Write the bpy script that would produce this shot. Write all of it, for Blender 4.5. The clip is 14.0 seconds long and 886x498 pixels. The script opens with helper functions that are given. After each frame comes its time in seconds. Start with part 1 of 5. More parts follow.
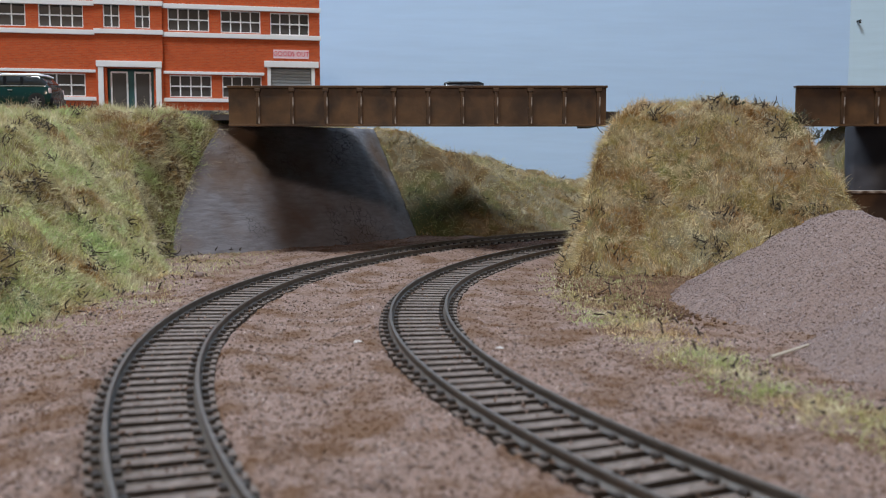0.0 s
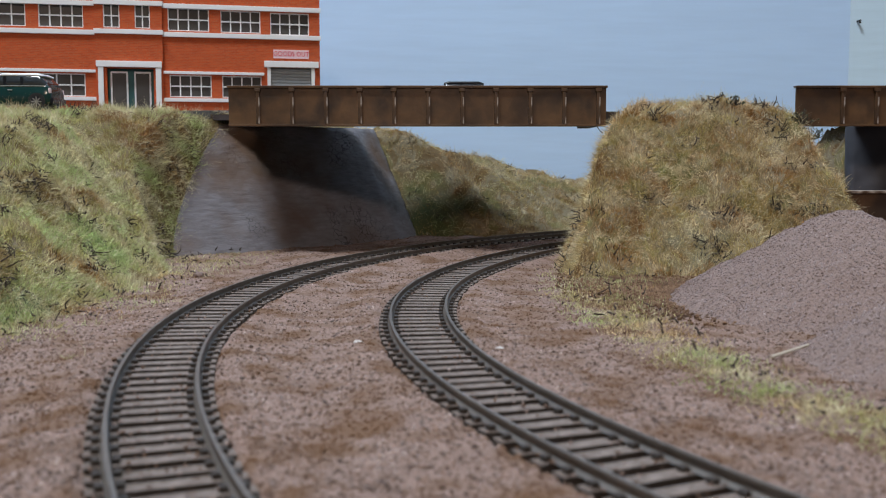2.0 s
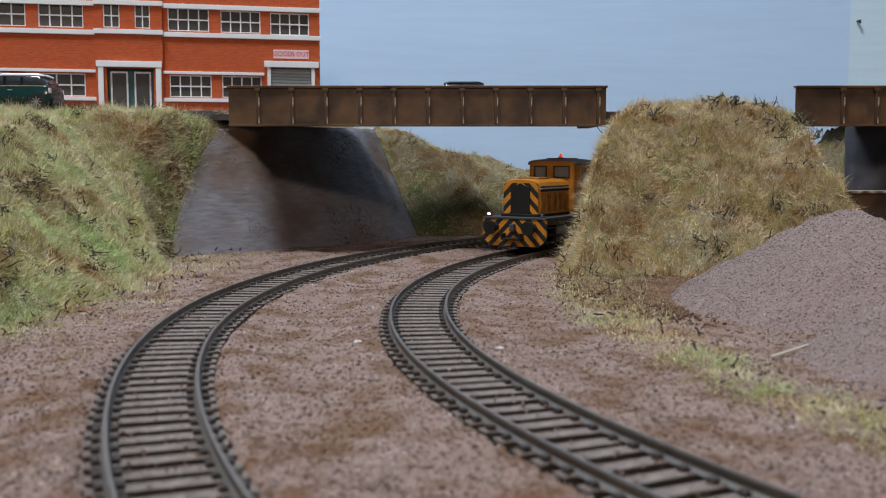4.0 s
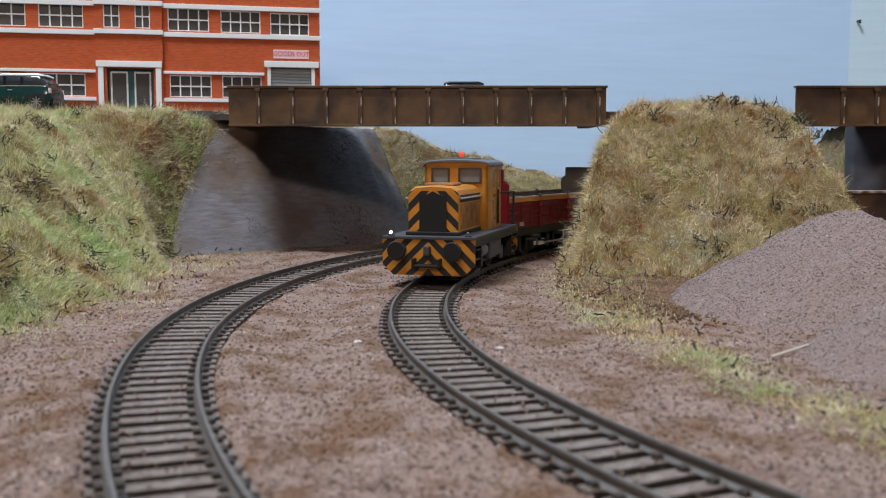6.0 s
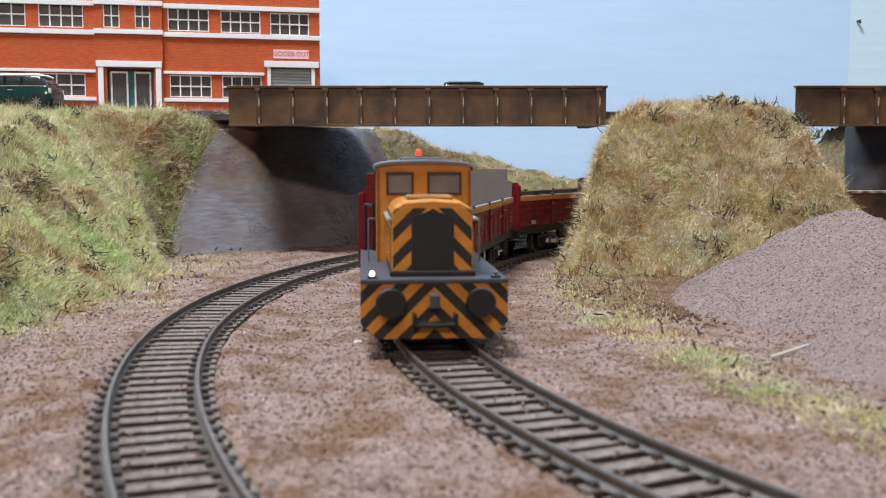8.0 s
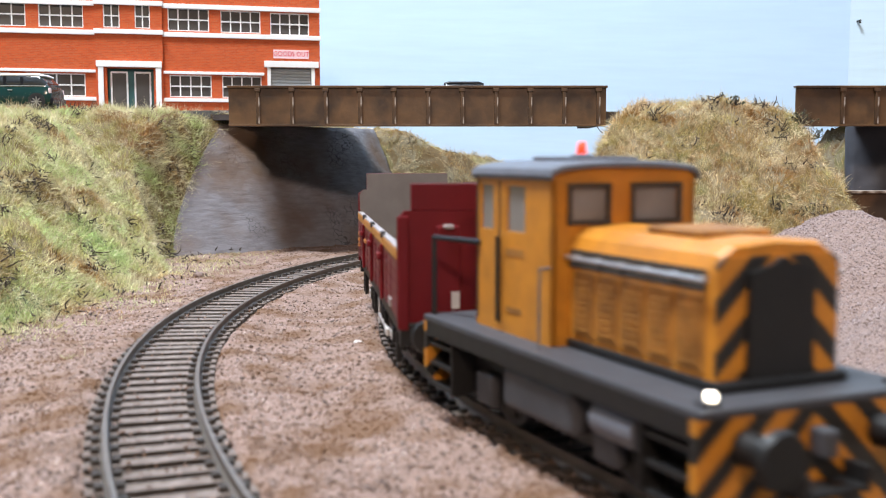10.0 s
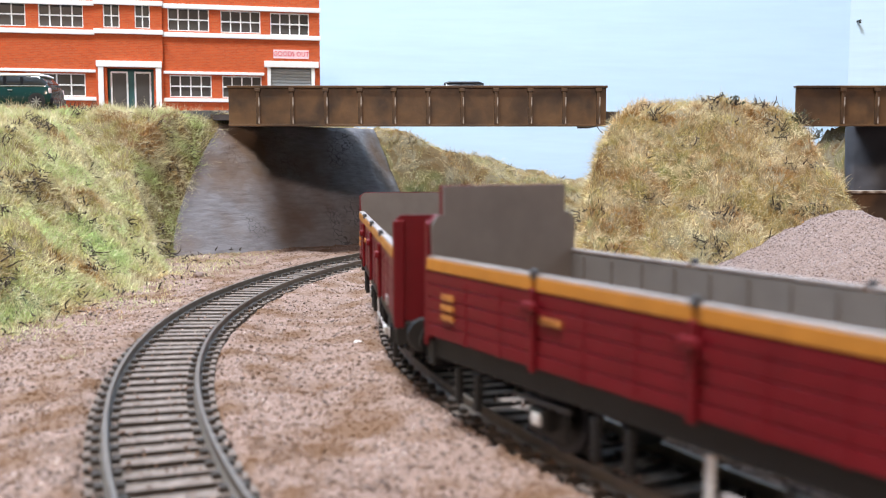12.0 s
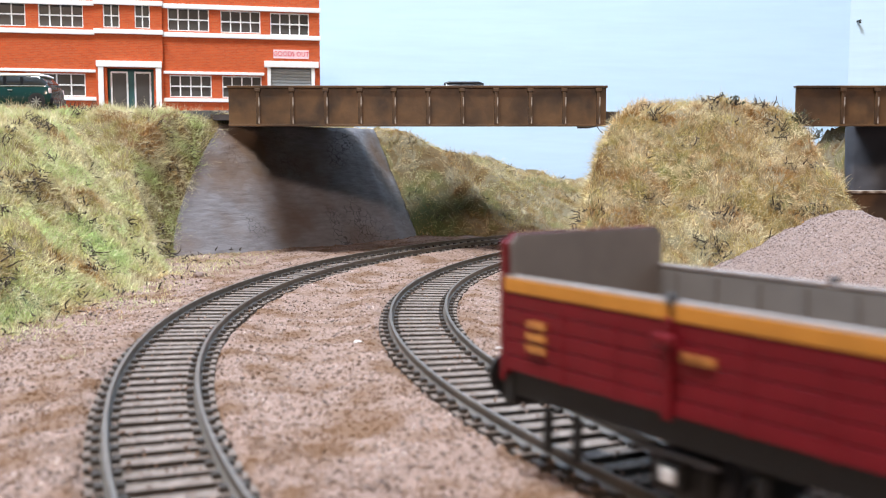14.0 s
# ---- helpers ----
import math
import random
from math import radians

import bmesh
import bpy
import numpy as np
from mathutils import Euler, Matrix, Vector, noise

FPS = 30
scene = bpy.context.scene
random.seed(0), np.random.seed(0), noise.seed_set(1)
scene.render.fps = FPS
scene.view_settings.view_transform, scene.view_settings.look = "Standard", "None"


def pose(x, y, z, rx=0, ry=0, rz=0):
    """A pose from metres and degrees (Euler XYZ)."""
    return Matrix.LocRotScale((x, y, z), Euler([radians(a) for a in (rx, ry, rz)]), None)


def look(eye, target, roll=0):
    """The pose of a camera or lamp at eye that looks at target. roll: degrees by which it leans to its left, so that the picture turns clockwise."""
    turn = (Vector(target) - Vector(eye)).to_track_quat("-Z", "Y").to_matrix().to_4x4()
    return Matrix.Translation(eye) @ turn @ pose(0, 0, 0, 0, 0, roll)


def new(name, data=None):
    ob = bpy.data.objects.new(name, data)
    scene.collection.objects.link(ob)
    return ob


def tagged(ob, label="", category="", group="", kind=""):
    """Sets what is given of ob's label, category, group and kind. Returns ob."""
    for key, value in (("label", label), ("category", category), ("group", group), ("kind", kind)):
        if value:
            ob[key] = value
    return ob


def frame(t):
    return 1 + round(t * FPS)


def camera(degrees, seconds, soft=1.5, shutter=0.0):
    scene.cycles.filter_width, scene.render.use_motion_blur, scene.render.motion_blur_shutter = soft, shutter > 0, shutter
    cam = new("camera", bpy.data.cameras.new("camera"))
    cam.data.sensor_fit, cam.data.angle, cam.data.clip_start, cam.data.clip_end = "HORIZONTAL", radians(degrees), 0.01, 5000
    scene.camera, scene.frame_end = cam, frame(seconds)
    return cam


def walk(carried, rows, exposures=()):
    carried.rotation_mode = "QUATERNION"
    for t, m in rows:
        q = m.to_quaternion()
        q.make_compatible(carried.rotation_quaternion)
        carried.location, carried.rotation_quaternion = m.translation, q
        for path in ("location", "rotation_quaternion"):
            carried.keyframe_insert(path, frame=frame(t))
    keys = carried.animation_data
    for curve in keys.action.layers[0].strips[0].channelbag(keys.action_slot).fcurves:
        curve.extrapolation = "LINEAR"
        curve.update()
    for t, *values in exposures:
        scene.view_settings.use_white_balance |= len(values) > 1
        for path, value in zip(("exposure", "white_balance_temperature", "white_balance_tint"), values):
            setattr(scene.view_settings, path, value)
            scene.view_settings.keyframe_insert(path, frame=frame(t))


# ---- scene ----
# ---- camera ----
cam = camera(47.4, 14.0, soft=0.8, shutter=0.5)
EYE = (0.0, 0.0, 0.0469)
VIEW = pose(0, 0, 0.0469, 90 - 5.119, 0, 0)
walk(cam, [(0.0, VIEW), (14.0, VIEW)], exposures=[(0.0, 0.0, 6500, 10), (4.0, 0.0, 6500, 10), (6.5, 0.27, 6500, 10), (7.5, 0.5, 6520, 10), (8.2, 0.65, 6550, 10), (10.3, 1.05, 6650, 11), (11.5, 1.08, 6650, 11), (14.0, 1.08, 6650, 11)])
cam.data.dof.use_dof = True
cam.data.dof.focus_distance = 0.47
cam.data.dof.aperture_fstop = 32.0

# ---- light ----
world = bpy.data.worlds.new("room_air")
scene.world = world
world.use_nodes = True
bg = world.node_tree.nodes["Background"]
bg.inputs[0].default_value = (0.8, 0.88, 1.0, 1)
bg.inputs[1].default_value = 0.35


def area_lamp(name, at, target, sx, sy, watts, colour):
    data = bpy.data.lights.new(name, "AREA")
    data.shape, data.size, data.size_y, data.energy, data.color = "RECTANGLE", sx, sy, watts, colour
    ob = new(name, data)
    ob.matrix_world = look(at, target)
    return ob


CEILING_LAMP = area_lamp("ceiling_lamp_light", (-0.45, 0.04, 1.84), (-0.1, 0.5, 0), 0.7, 0.16, 44.5, (0.84, 0.92, 1.0))
FRONT_LAMP = area_lamp("front_lamp_light", (0.0, -1.9, 1.01), (0.0, 0.53, 0.06), 0.3, 0.24, 16, (1.0, 0.76, 0.60))
SIDE_LIGHT = area_lamp("side_window_light", (2.36, 0.40, 1.45), (0.1, 0.7, 0.1), 0.36, 0.8, 8, (0.76, 0.9, 1.0))

# ---- materials ----


def mat(name, colour, rough=0.7, metal=0.0, vary=0.25, scale=200.0, bump=0.2, tint=None, spec=0.4, emit=0, stretch=1.0, patch=1.0):
    m = bpy.data.materials.new(name)
    m.use_nodes = True
    nt = m.node_tree
    b = nt.nodes["Principled BSDF"]
    b.inputs["Roughness"].default_value = rough
    b.inputs["Metallic"].default_value = metal
    b.inputs["Specular IOR Level"].default_value = spec
    if emit:
        b.inputs["Emission Color"].default_value = (*colour, 1)
        b.inputs["Emission Strength"].default_value = emit
    co = nt.nodes.new("ShaderNodeTexCoord")
    n1 = nt.nodes.new("ShaderNodeTexNoise")
    n1.inputs["Scale"].default_value, n1.inputs["Detail"].default_value = scale, 6
    n2 = nt.nodes.new("ShaderNodeTexNoise")
    n2.inputs["Scale"].default_value, n2.inputs["Detail"].default_value = scale * 0.13, 3
    add = nt.nodes.new("ShaderNodeMath")
    add.operation = "ADD"
    mp = nt.nodes.new("ShaderNodeMapping")
    mp.inputs["Scale"].default_value = (1, 1, stretch)
    nt.links.new(co.outputs["Object"], mp.inputs["Vector"])
    nt.links.new(mp.outputs[0], n1.inputs["Vector"])
    nt.links.new(mp.outputs[0], n2.inputs["Vector"])
    nt.links.new(n1.outputs["Fac"], add.inputs[0])
    pw = nt.nodes.new("ShaderNodeMath")
    pw.operation = "MULTIPLY_ADD"
    pw.inputs[1].default_value, pw.inputs[2].default_value = patch, 0.5 * (1 - patch)
    nt.links.new(n2.outputs["Fac"], pw.inputs[0])
    nt.links.new(pw.outputs[0], add.inputs[1])
    ramp = nt.nodes.new("ShaderNodeMapRange")
    ramp.inputs["From Min"].default_value, ramp.inputs["From Max"].default_value = 0.7, 1.3
    nt.links.new(add.outputs[0], ramp.inputs["Value"])
    mix = nt.nodes.new("ShaderNodeMix")
    mix.data_type = "RGBA"
    t = tint or tuple(c * 0.6 for c in colour)
    mix.inputs["A"].default_value = (*[c * (1 - vary) + d * vary for c, d in zip(colour, t)], 1)
    mix.inputs["B"].default_value = (*[min(1, c * (1 + vary * 0.5)) for c in colour], 1)
    nt.links.new(ramp.outputs[0], mix.inputs["Factor"])
    nt.links.new(mix.outputs["Result"], b.inputs["Base Color"])
    if bump:
        bp = nt.nodes.new("ShaderNodeBump")
        bp.inputs["Strength"].default_value, bp.inputs["Distance"].default_value = bump, 0.0006
        nt.links.new(n1.outputs["Fac"], bp.inputs["Height"])
        nt.links.new(bp.outputs[0], b.inputs["Normal"])
    return m


M_WALL = mat("sky_blue_painted_wall", (0.5, 0.68, 0.92), 0.75, vary=0.1, scale=14, bump=0.4, stretch=9.0)
M_WALL2 = mat("pale_blue_painted_board", (0.5, 0.64, 0.74), 0.75, vary=0.1, scale=14, bump=0.7, stretch=9.0)
M_ROOM = mat("plain_room_paint", (0.27, 0.28, 0.30), 0.8, vary=0.05, scale=20, bump=0.05)
M_BALLAST = mat("ballast", (0.27, 0.185, 0.155), 0.95, vary=0.8, scale=1100, bump=1.0, tint=(0.1, 0.06, 0.042), patch=0.35)
M_RAIL = mat("weathered_rail", (0.2, 0.17, 0.145), 0.42, 0.65, scale=300, vary=0.4)
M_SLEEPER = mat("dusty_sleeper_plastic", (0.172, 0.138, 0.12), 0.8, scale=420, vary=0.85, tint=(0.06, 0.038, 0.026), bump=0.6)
# brown dirt, darkened to paint the recess shade between sleepers
M_BED = mat("dirty_shaded_track_bed", (0.075, 0.05, 0.036), 0.95, scale=900, vary=0.6, bump=1.0, patch=0.5)
M_CHAIR = mat("dark_shaded_sleeper_plastic", (0.042, 0.034, 0.029), 0.7, scale=500)
M_CONCRETE = mat("grey_painted_plaster", (0.178, 0.17, 0.185), 0.7, tint=(0.11, 0.1, 0.1), vary=0.55, scale=130, bump=0.9, spec=0.2, patch=0.6, stretch=4.0)
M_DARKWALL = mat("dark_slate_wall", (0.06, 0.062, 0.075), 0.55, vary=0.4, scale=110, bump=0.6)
M_GIRDER = mat("rust_brown_steel", (0.112, 0.06, 0.027), 0.38, vary=0.6, scale=160, tint=(0.035, 0.02, 0.014), bump=0.3)
M_SCUFF_HIGHLIGHT = mat("scuffed_highlight_edge", (0.34, 0.29, 0.25), 0.5, vary=0.9, scale=420, tint=(0.07, 0.04, 0.025))
M_DECK = mat("dark_deck", (0.06, 0.05, 0.05), 0.8, scale=150)
M_PILE = mat("crushed_stone", (0.245, 0.178, 0.155), 0.95, vary=0.5, scale=1300, bump=1.0, tint=(0.12, 0.08, 0.07), patch=0.4)
M_WHITE = mat("white_card", (0.8, 0.8, 0.8), 0.7, scale=150, vary=0.1, bump=0.05)
M_PANE = mat("dark_printed_pane", (0.075, 0.068, 0.062), 0.25, scale=60, vary=0.5, bump=0.0)
M_SHUTTER = mat("grey_roller_shutter", (0.36, 0.4, 0.43), 0.5, scale=150, vary=0.15)
M_DOOR = mat("teal_door_paint", (0.02, 0.09, 0.09), 0.5, scale=150)
M_SIGN = mat("pink_white_sign", (0.78, 0.6, 0.62), 0.6, scale=100, vary=0.1)
M_SIGNRED = mat("red_letter", (0.7, 0.04, 0.08), 0.6, scale=100, vary=0.1)
M_YELLOW = mat("orange_yellow_paint", (0.48, 0.185, 0.016), 0.45, scale=260, vary=0.45, tint=(0.25, 0.1, 0.02), bump=0.1)
M_BLACK = mat("black_underframe", (0.009, 0.0085, 0.0085), 0.5, scale=260, vary=0.4)
M_DARKGREY = mat("dark_grey_running_plate", (0.048, 0.048, 0.054), 0.55, scale=260, vary=0.4)
M_ROOF = mat("grey_cab_roof", (0.12, 0.125, 0.145), 0.5, scale=260, vary=0.3)
M_RED = mat("maroon_paint", (0.125, 0.0055, 0.0095), 0.42, scale=200, vary=0.3, bump=0.06, spec=0.25)
M_BAND = mat("yellow_band", (0.44, 0.175, 0.024), 0.5, scale=260, vary=0.3)
M_EDGE = mat("worn_grey_edge", (0.3, 0.26, 0.25), 0.55, scale=400, vary=0.5)
M_CAP = mat("pale_grey_capping", (0.55, 0.52, 0.5), 0.5, scale=260, vary=0.3)
M_INNER = mat("grey_wagon_inside", (0.155, 0.136, 0.124), 0.6, scale=200, vary=0.25, bump=0.08)
M_STEEL = mat("bright_steel", (0.62, 0.6, 0.57), 0.3, 0.9, scale=300, vary=0.2)
M_TYRE = mat("black_rubber", (0.015, 0.015, 0.016), 0.7, scale=300)
M_CARGREEN = mat("dark_green_car_paint", (0.008, 0.036, 0.033), 0.18, scale=200, vary=0.1, bump=0, spec=0.6)
M_CARWHITE = mat("white_car_roof", (0.75, 0.76, 0.78), 0.25, scale=200, vary=0.05, bump=0)
M_CARBLACK = mat("black_car_paint", (0.015, 0.016, 0.02), 0.2, scale=200, vary=0.1, bump=0)
M_CARGLASS = mat("dark_car_glass", (0.03, 0.035, 0.04), 0.08, scale=100, vary=0.1, bump=0, spec=0.8)
M_LAMP = mat("lit_headlamp", (1.0, 0.92, 0.75), 0.3, emit=6, vary=0.0, bump=0)
M_BEACON = mat("red_beacon_lens", (0.9, 0.05, 0.02), 0.25, emit=0.9, vary=0.0, bump=0)
M_CABPANE = mat("cab_window_pane", (0.2, 0.185, 0.18), 0.12, scale=120, vary=0.5, bump=0, spec=0.7)
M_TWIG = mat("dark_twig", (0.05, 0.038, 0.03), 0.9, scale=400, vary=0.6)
M_DIRTY = mat("grimy_orange_paint", (0.33, 0.135, 0.022), 0.6, scale=300, vary=0.8, tint=(0.1, 0.045, 0.015), bump=0.2)
M_LETTER = mat("faded_yellow_lettering", (0.38, 0.16, 0.035), 0.5, scale=900, vary=0.9, tint=(0.15, 0.02, 0.015))
M_STICK = mat("pale_stick", (0.5, 0.44, 0.36), 0.8, scale=400)
M_LEAF = mat("dark_bush_leaf", (0.075, 0.08, 0.05), 0.8, scale=400, vary=0.5)
M_ROAD = mat("road_surface", (0.1, 0.1, 0.1), 0.9, scale=300)


def brick_material():
    """Printed brick paper: courses of about 1 mm."""
    m = bpy.data.materials.new("printed_brick_paper")
    m.use_nodes = True
    nt = m.node_tree
    b = nt.nodes["Principled BSDF"]
    b.inputs["Roughness"].default_value = 0.75
    b.inputs["Specular IOR Level"].default_value = 0.15
    co = nt.nodes.new("ShaderNodeTexCoord")
    sep = nt.nodes.new("ShaderNodeSeparateXYZ")
    com = nt.nodes.new("ShaderNodeCombineXYZ")
    br = nt.nodes.new("ShaderNodeTexBrick")
    nt.links.new(co.outputs["Object"], sep.inputs[0])
    nt.links.new(sep.outputs["X"], com.inputs["X"])
    nt.links.new(sep.outputs["Z"], com.inputs["Y"])
    nt.links.new(com.outputs[0], br.inputs["Vector"])
    for k, v in (("Scale", 1.0), ("Brick Width", 0.0032), ("Row Height", 0.0011), ("Mortar Size", 0.00009), ("Bias", 0.0)):
        br.inputs[k].default_value = v
    br.inputs["Color1"].default_value = (0.57, 0.105, 0.03, 1)
    br.inputs["Color2"].default_value = (0.46, 0.075, 0.022, 1)
    br.inputs["Mortar"].default_value = (0.42, 0.15, 0.08, 1)
    nt.links.new(br.outputs["Color"], b.inputs["Base Color"])
    bp = nt.nodes.new("ShaderNodeBump")
    bp.inputs["Strength"].default_value, bp.inputs["Distance"].default_value = 0.3, 0.0002
    bp.invert = True
    nt.links.new(br.outputs["Fac"], bp.inputs["Height"])
    nt.links.new(bp.outputs[0], b.inputs["Normal"])
    return m


M_BRICK = brick_material()


def chevron_material():
    """Orange and black warning stripes that point up to the middle, at 45 degrees."""
    m = M_YELLOW.copy()
    m.name = "warning_chevrons"
    nt = m.node_tree
    b = nt.nodes["Principled BSDF"]
    base = b.inputs["Base Color"].links[0].from_socket
    co = nt.nodes.new("ShaderNodeTexCoord")
    sep = nt.nodes.new("ShaderNodeSeparateXYZ")
    nt.links.new(co.outputs["Object"], sep.inputs[0])
    ab, add, mul, fr, cmp_ = [nt.nodes.new("ShaderNodeMath") for _ in range(5)]
    ab.operation, add.operation, mul.operation, fr.operation, cmp_.operation = "ABSOLUTE", "ADD", "MULTIPLY_ADD", "FRACT", "GREATER_THAN"
    nt.links.new(sep.outputs["X"], ab.inputs[0])
    nt.links.new(ab.outputs[0], add.inputs[0])
    nt.links.new(sep.outputs["Z"], add.inputs[1])
    nt.links.new(add.outputs[0], mul.inputs[0])
    mul.inputs[1].default_value, mul.inputs[2].default_value = 1 / 0.0068, 0.2
    nt.links.new(mul.outputs[0], fr.inputs[0])
    nt.links.new(fr.outputs[0], cmp_.inputs[0])
    cmp_.inputs[1].default_value = 0.5
    mix = nt.nodes.new("ShaderNodeMix")
    mix.data_type = "RGBA"
    nt.links.new(cmp_.outputs[0], mix.inputs["Factor"])
    nt.links.new(base, mix.inputs["A"])
    mix.inputs["B"].default_value = (0.018, 0.017, 0.016, 1)
    nt.links.new(mix.outputs["Result"], b.inputs["Base Color"])
    return m


M_CHEVRON = chevron_material()


def add_layer(m, colour, scale, low, high, detail=5.0, at=(0, 0, 0), cracks=0.0, most=1.0):
    """Another colour over a material, in patches of noise between low and high, or along cracks."""
    nt = m.node_tree
    b = nt.nodes["Principled BSDF"]
    base = b.inputs["Base Color"].links[0].from_socket
    co, mp, n, r, mix = [nt.nodes.new(k) for k in ("ShaderNodeTexCoord", "ShaderNodeMapping", "ShaderNodeTexNoise", "ShaderNodeMapRange", "ShaderNodeMix")]
    mp.inputs["Location"].default_value = at
    n.inputs["Scale"].default_value, n.inputs["Detail"].default_value = scale, detail
    r.inputs["From Min"].default_value, r.inputs["From Max"].default_value = low, high
    r.inputs["To Max"].default_value = most
    mix.data_type = "RGBA"
    nt.links.new(co.outputs["Object"], mp.inputs["Vector"])
    nt.links.new(mp.outputs[0], n.inputs["Vector"])
    nt.links.new(n.outputs["Fac"], r.inputs["Value"])
    fac = r.outputs[0]
    if cracks:
        v, lt, mu = [nt.nodes.new(k) for k in ("ShaderNodeTexVoronoi", "ShaderNodeMapRange", "ShaderNodeMath")]
        v.feature = "DISTANCE_TO_EDGE"
        v.inputs["Scale"].default_value = cracks
        wob = nt.nodes.new("ShaderNodeTexNoise")
        wob.inputs["Scale"].default_value, wob.inputs["Detail"].default_value = cracks * 1.5, 4
        sca, add = nt.nodes.new("ShaderNodeVectorMath"), nt.nodes.new("ShaderNodeVectorMath")
        sca.operation, add.operation = "SCALE", "ADD"
        sca.inputs["Scale"].default_value = 0.9 / cracks
        nt.links.new(co.outputs["Object"], wob.inputs["Vector"])
        nt.links.new(wob.outputs["Color"], sca.inputs[0])
        nt.links.new(sca.outputs[0], add.inputs[0])
        nt.links.new(co.outputs["Object"], add.inputs[1])
        nt.links.new(add.outputs[0], v.inputs["Vector"])
        nt.links.new(v.outputs["Distance"], lt.inputs["Value"])
        lt.inputs["From Min"].default_value, lt.inputs["From Max"].default_value = 0.02, 0.07
        lt.inputs["To Min"].default_value, lt.inputs["To Max"].default_value = 1.0, 0.0
        mu.operation = "MULTIPLY"
        nt.links.new(fac, mu.inputs[0])
        nt.links.new(lt.outputs[0], mu.inputs[1])
        fac = mu.outputs[0]
    nt.links.new(fac, mix.inputs["Factor"])
    nt.links.new(base, mix.inputs["A"])
    mix.inputs["B"].default_value = (*colour, 1)
    nt.links.new(mix.outputs["Result"], b.inputs["Base Color"])
    return m


add_layer(M_CONCRETE, (0.06, 0.056, 0.058), 30, 0.52, 0.64, at=(0.3, 0.1, 0), cracks=240)
add_layer(M_CONCRETE, (0.13, 0.085, 0.06), 18, 0.5, 0.68, at=(0.7, 0, 0.2))
add_layer(M_GIRDER, (0.045, 0.026, 0.016), 55, 0.48, 0.66)
add_layer(M_SCUFF_HIGHLIGHT, (0.075, 0.042, 0.022), 170, 0.42, 0.56)
DIRT = ((0.165, 0.092, 0.054), 70, 0.46, 0.64, 9.0)
add_layer(M_BALLAST, *DIRT)


def fibre_material(name, colours, patch, rough=0.9, own=0.5, low=-0.12, high=0.55, spread=0.0):
    """Fibres or grains: colour by patches of the place and by each piece."""
    m = bpy.data.materials.new(name)
    m.use_nodes = True
    nt = m.node_tree
    b = nt.nodes["Principled BSDF"]
    b.inputs["Roughness"].default_value = rough
    b.inputs["Specular IOR Level"].default_value = 0.2
    co = nt.nodes.new("ShaderNodeTexCoord")
    n = nt.nodes.new("ShaderNodeTexNoise")
    n.inputs["Scale"].default_value, n.inputs["Detail"].default_value = patch, 7
    nt.links.new(co.outputs["Object"], n.inputs["Vector"])
    geo = nt.nodes.new("ShaderNodeNewGeometry")
    ma = nt.nodes.new("ShaderNodeMath")
    ma.operation = "MULTIPLY_ADD"
    ma.inputs[1].default_value = own
    sc = nt.nodes.new("ShaderNodeMapRange")
    sc.inputs["From Min"].default_value, sc.inputs["From Max"].default_value = 0.3, 0.7
    sc.inputs["To Min"].default_value, sc.inputs["To Max"].default_value = low, high
    nt.links.new(n.outputs["Fac"], sc.inputs["Value"])
    nt.links.new(geo.outputs["Random Per Island"], ma.inputs[0])
    nt.links.new(sc.outputs[0], ma.inputs[2])
    ramp = nt.nodes.new("ShaderNodeValToRGB")
    el = ramp.color_ramp.elements
    while len(el) < len(colours):
        el.new(0.5)
    for i, col in enumerate(colours):
        el[i].position = i / (len(colours) - 1)
        el[i].color = (*col, 1)
    nt.links.new(ma.outputs[0], ramp.inputs[0])
    # each piece is lighter or darker than its neighbours
    mu, fr, vr, hs = [nt.nodes.new(k) for k in ("ShaderNodeMath", "ShaderNodeMath", "ShaderNodeMapRange", "ShaderNodeHueSaturation")]
    mu.operation, fr.operation = "MULTIPLY", "FRACT"
    mu.inputs[1].default_value = 17.3
    nt.links.new(geo.outputs["Random Per Island"], mu.inputs[0])
    nt.links.new(mu.outputs[0], fr.inputs[0])
    nt.links.new(fr.outputs[0], vr.inputs["Value"])
    vr.inputs["To Min"].default_value, vr.inputs["To Max"].default_value = 1 - spread, 1 + spread * 0.75
    nt.links.new(vr.outputs[0], hs.inputs["Value"])
    nt.links.new(ramp.outputs[0], hs.inputs["Color"])
    nt.links.new(hs.outputs[0], b.inputs["Base Color"])
    return m


STRAW = [(0.40, 0.22, 0.08), (0.58, 0.43, 0.20), (0.76, 0.68, 0.43), (0.64, 0.60, 0.31), (0.46, 0.44, 0.14), (0.72, 0.69, 0.42), (0.52, 0.60, 0.26)]
DRY = [(0.25, 0.12, 0.035), (0.48, 0.27, 0.10), (0.68, 0.50, 0.28), (0.76, 0.64, 0.42), (0.52, 0.35, 0.16), (0.60, 0.50, 0.24), (0.48, 0.41, 0.14), (0.76, 0.63, 0.38)]
M_GRASS = fibre_material("dyed_grass_fibres", STRAW, 50, own=0.14, low=-0.18, high=1.1, spread=0.62)
M_DRYGRASS = fibre_material("dry_straw_fibres", DRY, 62, own=0.14, low=-0.22, high=1.12, spread=0.62)
# fibre colours at 0.3: shade between the fibres painted into the base
M_BANK = fibre_material("shaded_bank_scatter", [tuple(v * 0.3 for v in q) for q in DRY], 50, own=0.0, low=0.0, high=1.0)
